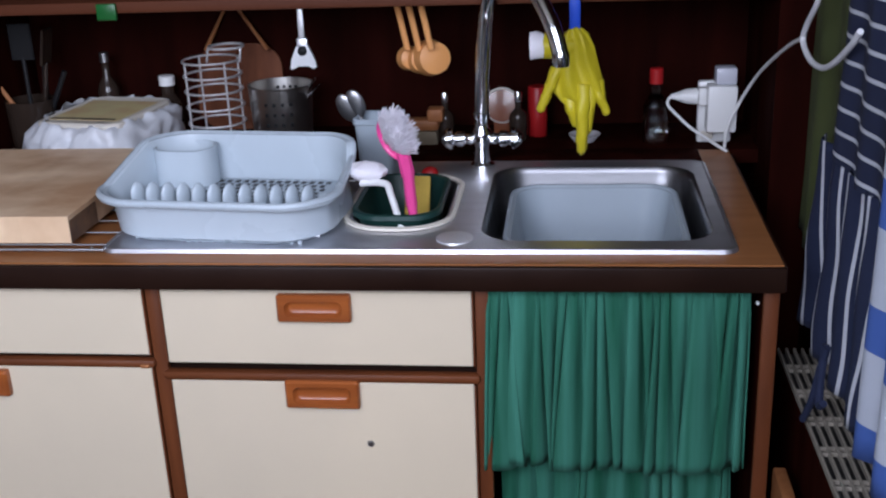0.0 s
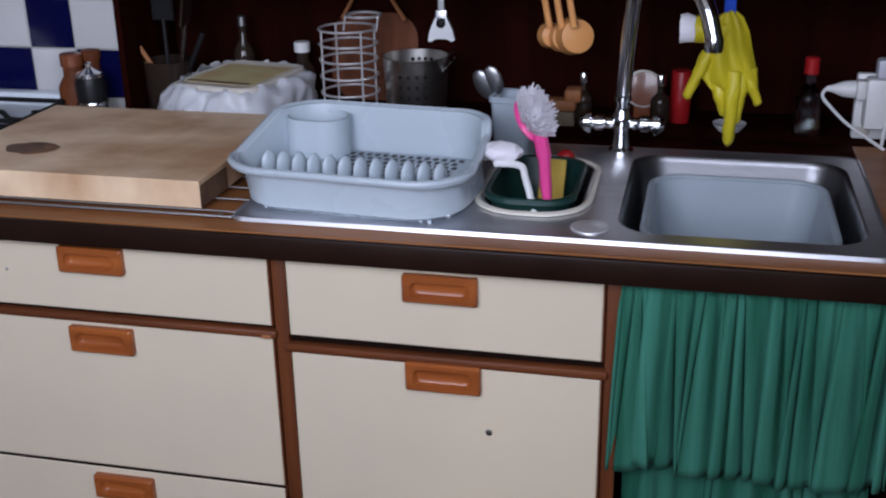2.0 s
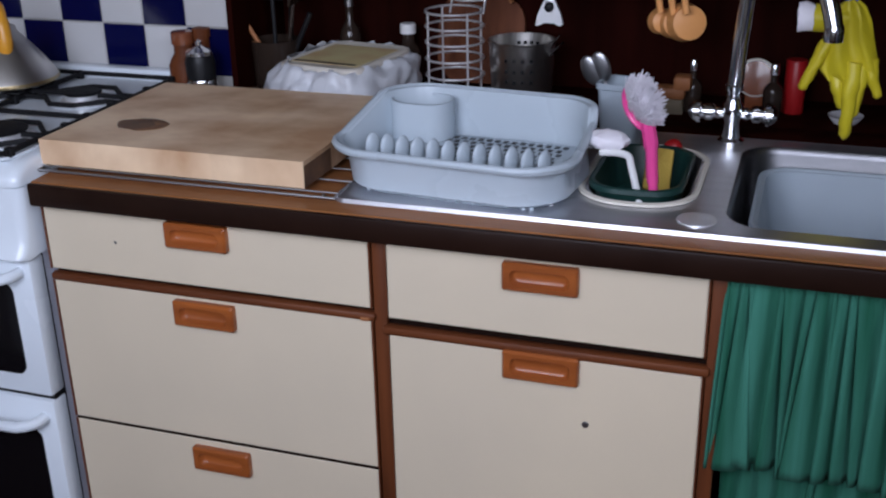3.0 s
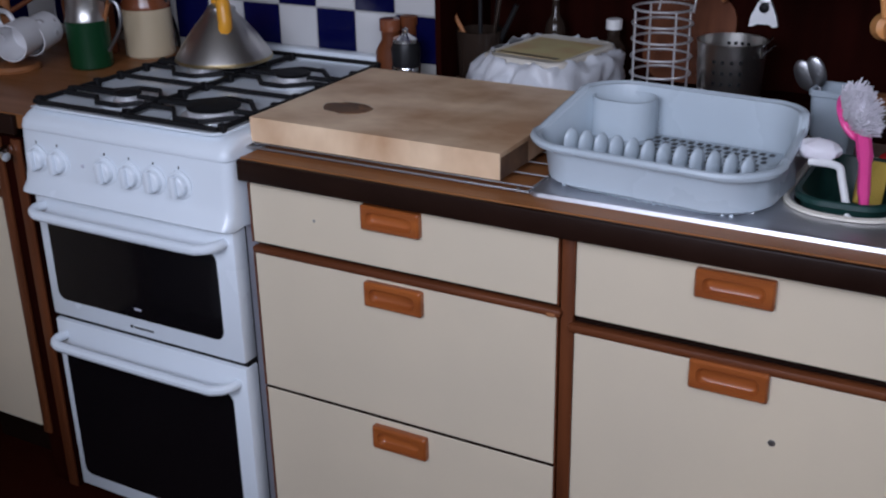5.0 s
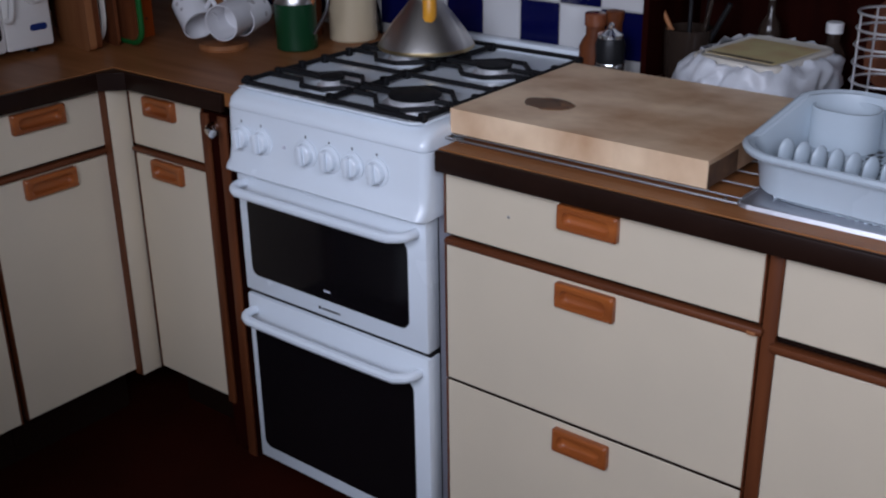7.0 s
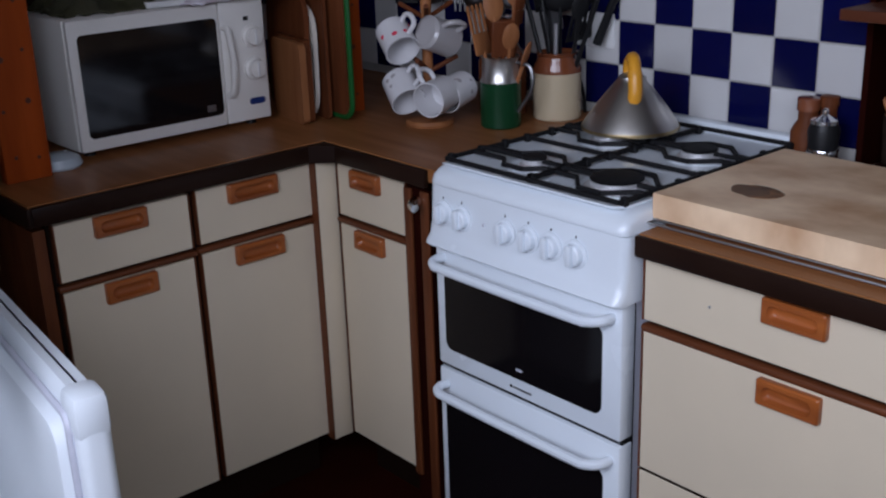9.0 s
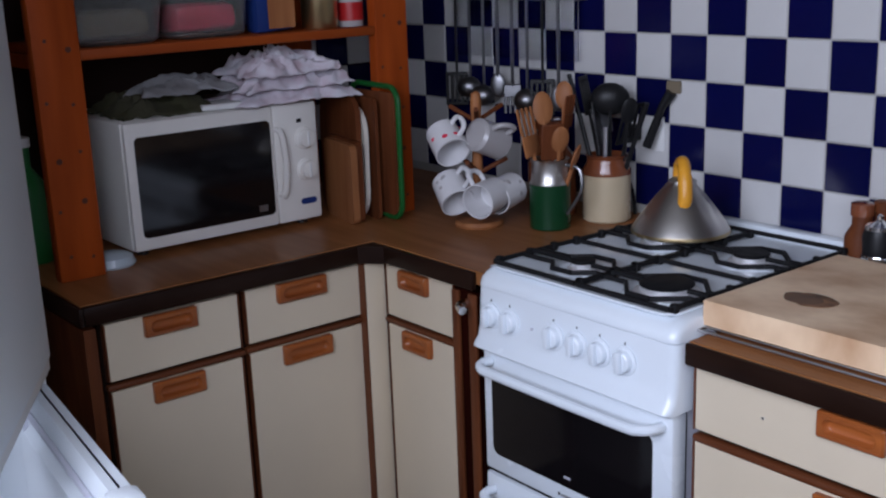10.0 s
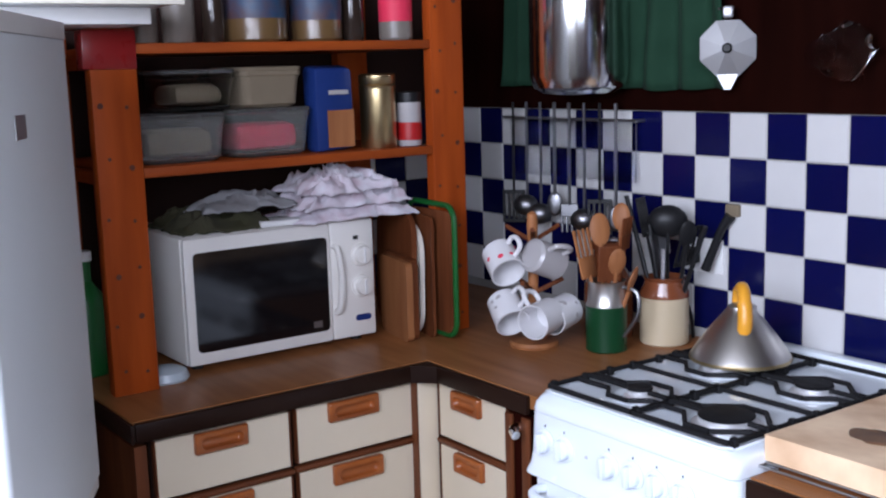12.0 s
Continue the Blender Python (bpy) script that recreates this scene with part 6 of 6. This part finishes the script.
# ---- fridge-freezer with both doors open ----
def fridge():
    f = thing("fridge_freezer", "white fridge-freezer with both doors standing open", "fridge", (-0.80, -0.868, 0))
    bm = box(-0.60, -0.56, -0.60, 0.0, 0.03, 1.69)
    for a in ((-0.5599, 0.0, -0.04, 0.0, 0.03, 1.69), (-0.5599, 0.0, -0.60, -0.56, 0.03, 1.69), (-0.5599, 0.0, -0.5599, -0.0401, 1.65, 1.69), (-0.5599, 0.0, -0.5599, -0.0401, 0.03, 0.09), (-0.5599, 0.0, -0.5599, -0.0401, 0.84, 0.90)):
        box(*a, bm=bm)
    part("cabinet", bm, FRIDGE, f, "white cabinet", smooth=False)
    for z in (1.15, 1.40):
        part("shelf", box(-0.55, -0.05, -0.555, -0.045, z, z + 0.008), MILKY, f, "glass shelf")
    m = pose(0.022, 0.012, 0, 0, 0, -28.5)
    d = part("upper_door", loft([[(x, y, z) for x, y, _ in rrect(0.58, 0.055, 0.016, 0, 4, 0.285, -0.03)] for z in (0.885, 0.89, 1.67)]), FRIDGE, f, "open white upper door", m=m)
    part("top_cap", loft([[(x, y, z) for x, y, _ in rrect(0.584, 0.059, 0.016, 0, 4, 0.285, -0.03)] for z in (1.671, 1.696, 1.70)]), WHITE_PLASTIC, d, "white plastic top cap")
    part("bottom_cap", loft([[(x, y, z) for x, y, _ in rrect(0.57, 0.05, 0.014, 0, 4, 0.285, -0.03)] for z in (0.862, 0.875, 0.8845)]), WHITE_PLASTIC, d, "rounded plastic lower edge")
    part("badge", box(0.33, 0.39, -0.0022, -0.0005, 1.52, 1.555, 0.0005, 1), STEEL_DULL, d, "grey badge")
    part("inner_liner", loft([[(x, y, z) for x, y, _ in rrect(0.50, 0.03, 0.01, 0, 4, 0.285, -0.073)] for z in (0.92, 1.64)]), FRIDGE, d, "white inner liner")
    m = pose(0.03, 0.0, 0, 0, 0, -6.0)
    rings = [[(x, y, z) for x, y, _ in rrect(0.585 - g, 0.052 - g, 0.018, 0, 6, 0.295, -0.030)] for z, g in ((0.09, 0.01), (0.10, 0.0), (0.80, 0.0), (0.828, 0.006), (0.842, 0.02))]
    d = part("lower_door", loft(rings), FRIDGE, f, "open white freezer door", m=m)
    part("gasket", tube([(x, -0.060, z + 0.46) for x, z, _ in rrect(0.53, 0.70, 0.02, 0, 4, 0.295, 0)], 0.006, 8, True), ENAMEL_GREY, d, "grey door gasket")
    part("inner_liner", loft([[(x, y, z + 0.46) for x, z, _ in rrect(w, h, 0.04, 0, 5, 0.295, 0)] for y, w, h in ((-0.0565, 0.50, 0.67), (-0.075, 0.48, 0.65), (-0.078, 0.46, 0.63))]), FRIDGE, d, "moulded white inner liner")
    part("end_cap", box(0.52, 0.588, -0.058, -0.003, 0.772, 0.846, 0.014), FRIDGE, d, "rounded plastic corner cap")
    for x in (-0.55, -0.05):
        for y in (-0.55, -0.05):
            part("foot", lathe([(0.02, 0), (0.015, 0.03)], 10, (x, y, 0)), BLACK_PLASTIC, f)
    return f


fridge()
_w = thing("white_boards", "two white boards lying across the fridge and the pine post", "board", (-1.07, -0.86, 1.706))
part("board", box(-0.22, 0.20, -0.32, 0.262, 0.034, 0.052, 0.003), WHITE_PLASTIC, _w, "white laminated board")
part("board_edge", box(0.2003, 0.208, -0.32, 0.262, 0.032, 0.053, 0.002), CREAM_PLASTIC, _w, "beige edge strip")
part("lower_board", box(-0.20, 0.10, -0.15, 0.235, 0.0, 0.0335, 0.003), WHITE_PLASTIC, _w, "white lower board")
_bm = box(-1.160, -1.116, -0.722, -0.606, 1.62, 1.703, 0.004)
solo("red_tape", crumple(_bm, 0.002, 40), DARK_RED, "shiny red wrapping round the top of the pine post", "wrapping")


# ---- wall tiles, piece by piece ----
def tiles():
    p, g, t = 0.108, 0.0016, 0.007
    meshes = {}
    for key, mat in (("w", TILE_W), ("b", TILE_B)):
        bm = box(-p / 2 + g, p / 2 - g, -t, 0.0, -p / 2 + g, p / 2 - g, 0.0018, 1)
        me = bpy.data.meshes.new("tile")
        bm.to_mesh(me)
        bm.free()
        me.materials.append(mat)
        meshes[key] = me
    rnd = random.Random(11)
    x_edge, z_edge = -0.131, 0.940
    for c in range(-14, 2):
        for r in range(0, 5):
            ob = new("tile", meshes["b" if (c + r - 0) % 2 else "w"])
            ob.parent = wall_north
            ob.matrix_basis = pose(x_edge + (c + 0.5) * p, BACK + rnd.uniform(-0.0005, 0.0005), z_edge + (r + 0.5) * p, rnd.uniform(-.3, .3), 0, rnd.uniform(-.3, .3))
    for k in range(0, 4):
        for r in range(0, 5):
            ob = new("tile", meshes["b" if (k + r) % 2 else "w"])
            ob.parent = wall_west
            ob.matrix_basis = pose(-1.65 + 0.0005, BACK - (k + 0.5) * p, z_edge + (r + 0.5) * p, 0, 0, 90)


tiles()
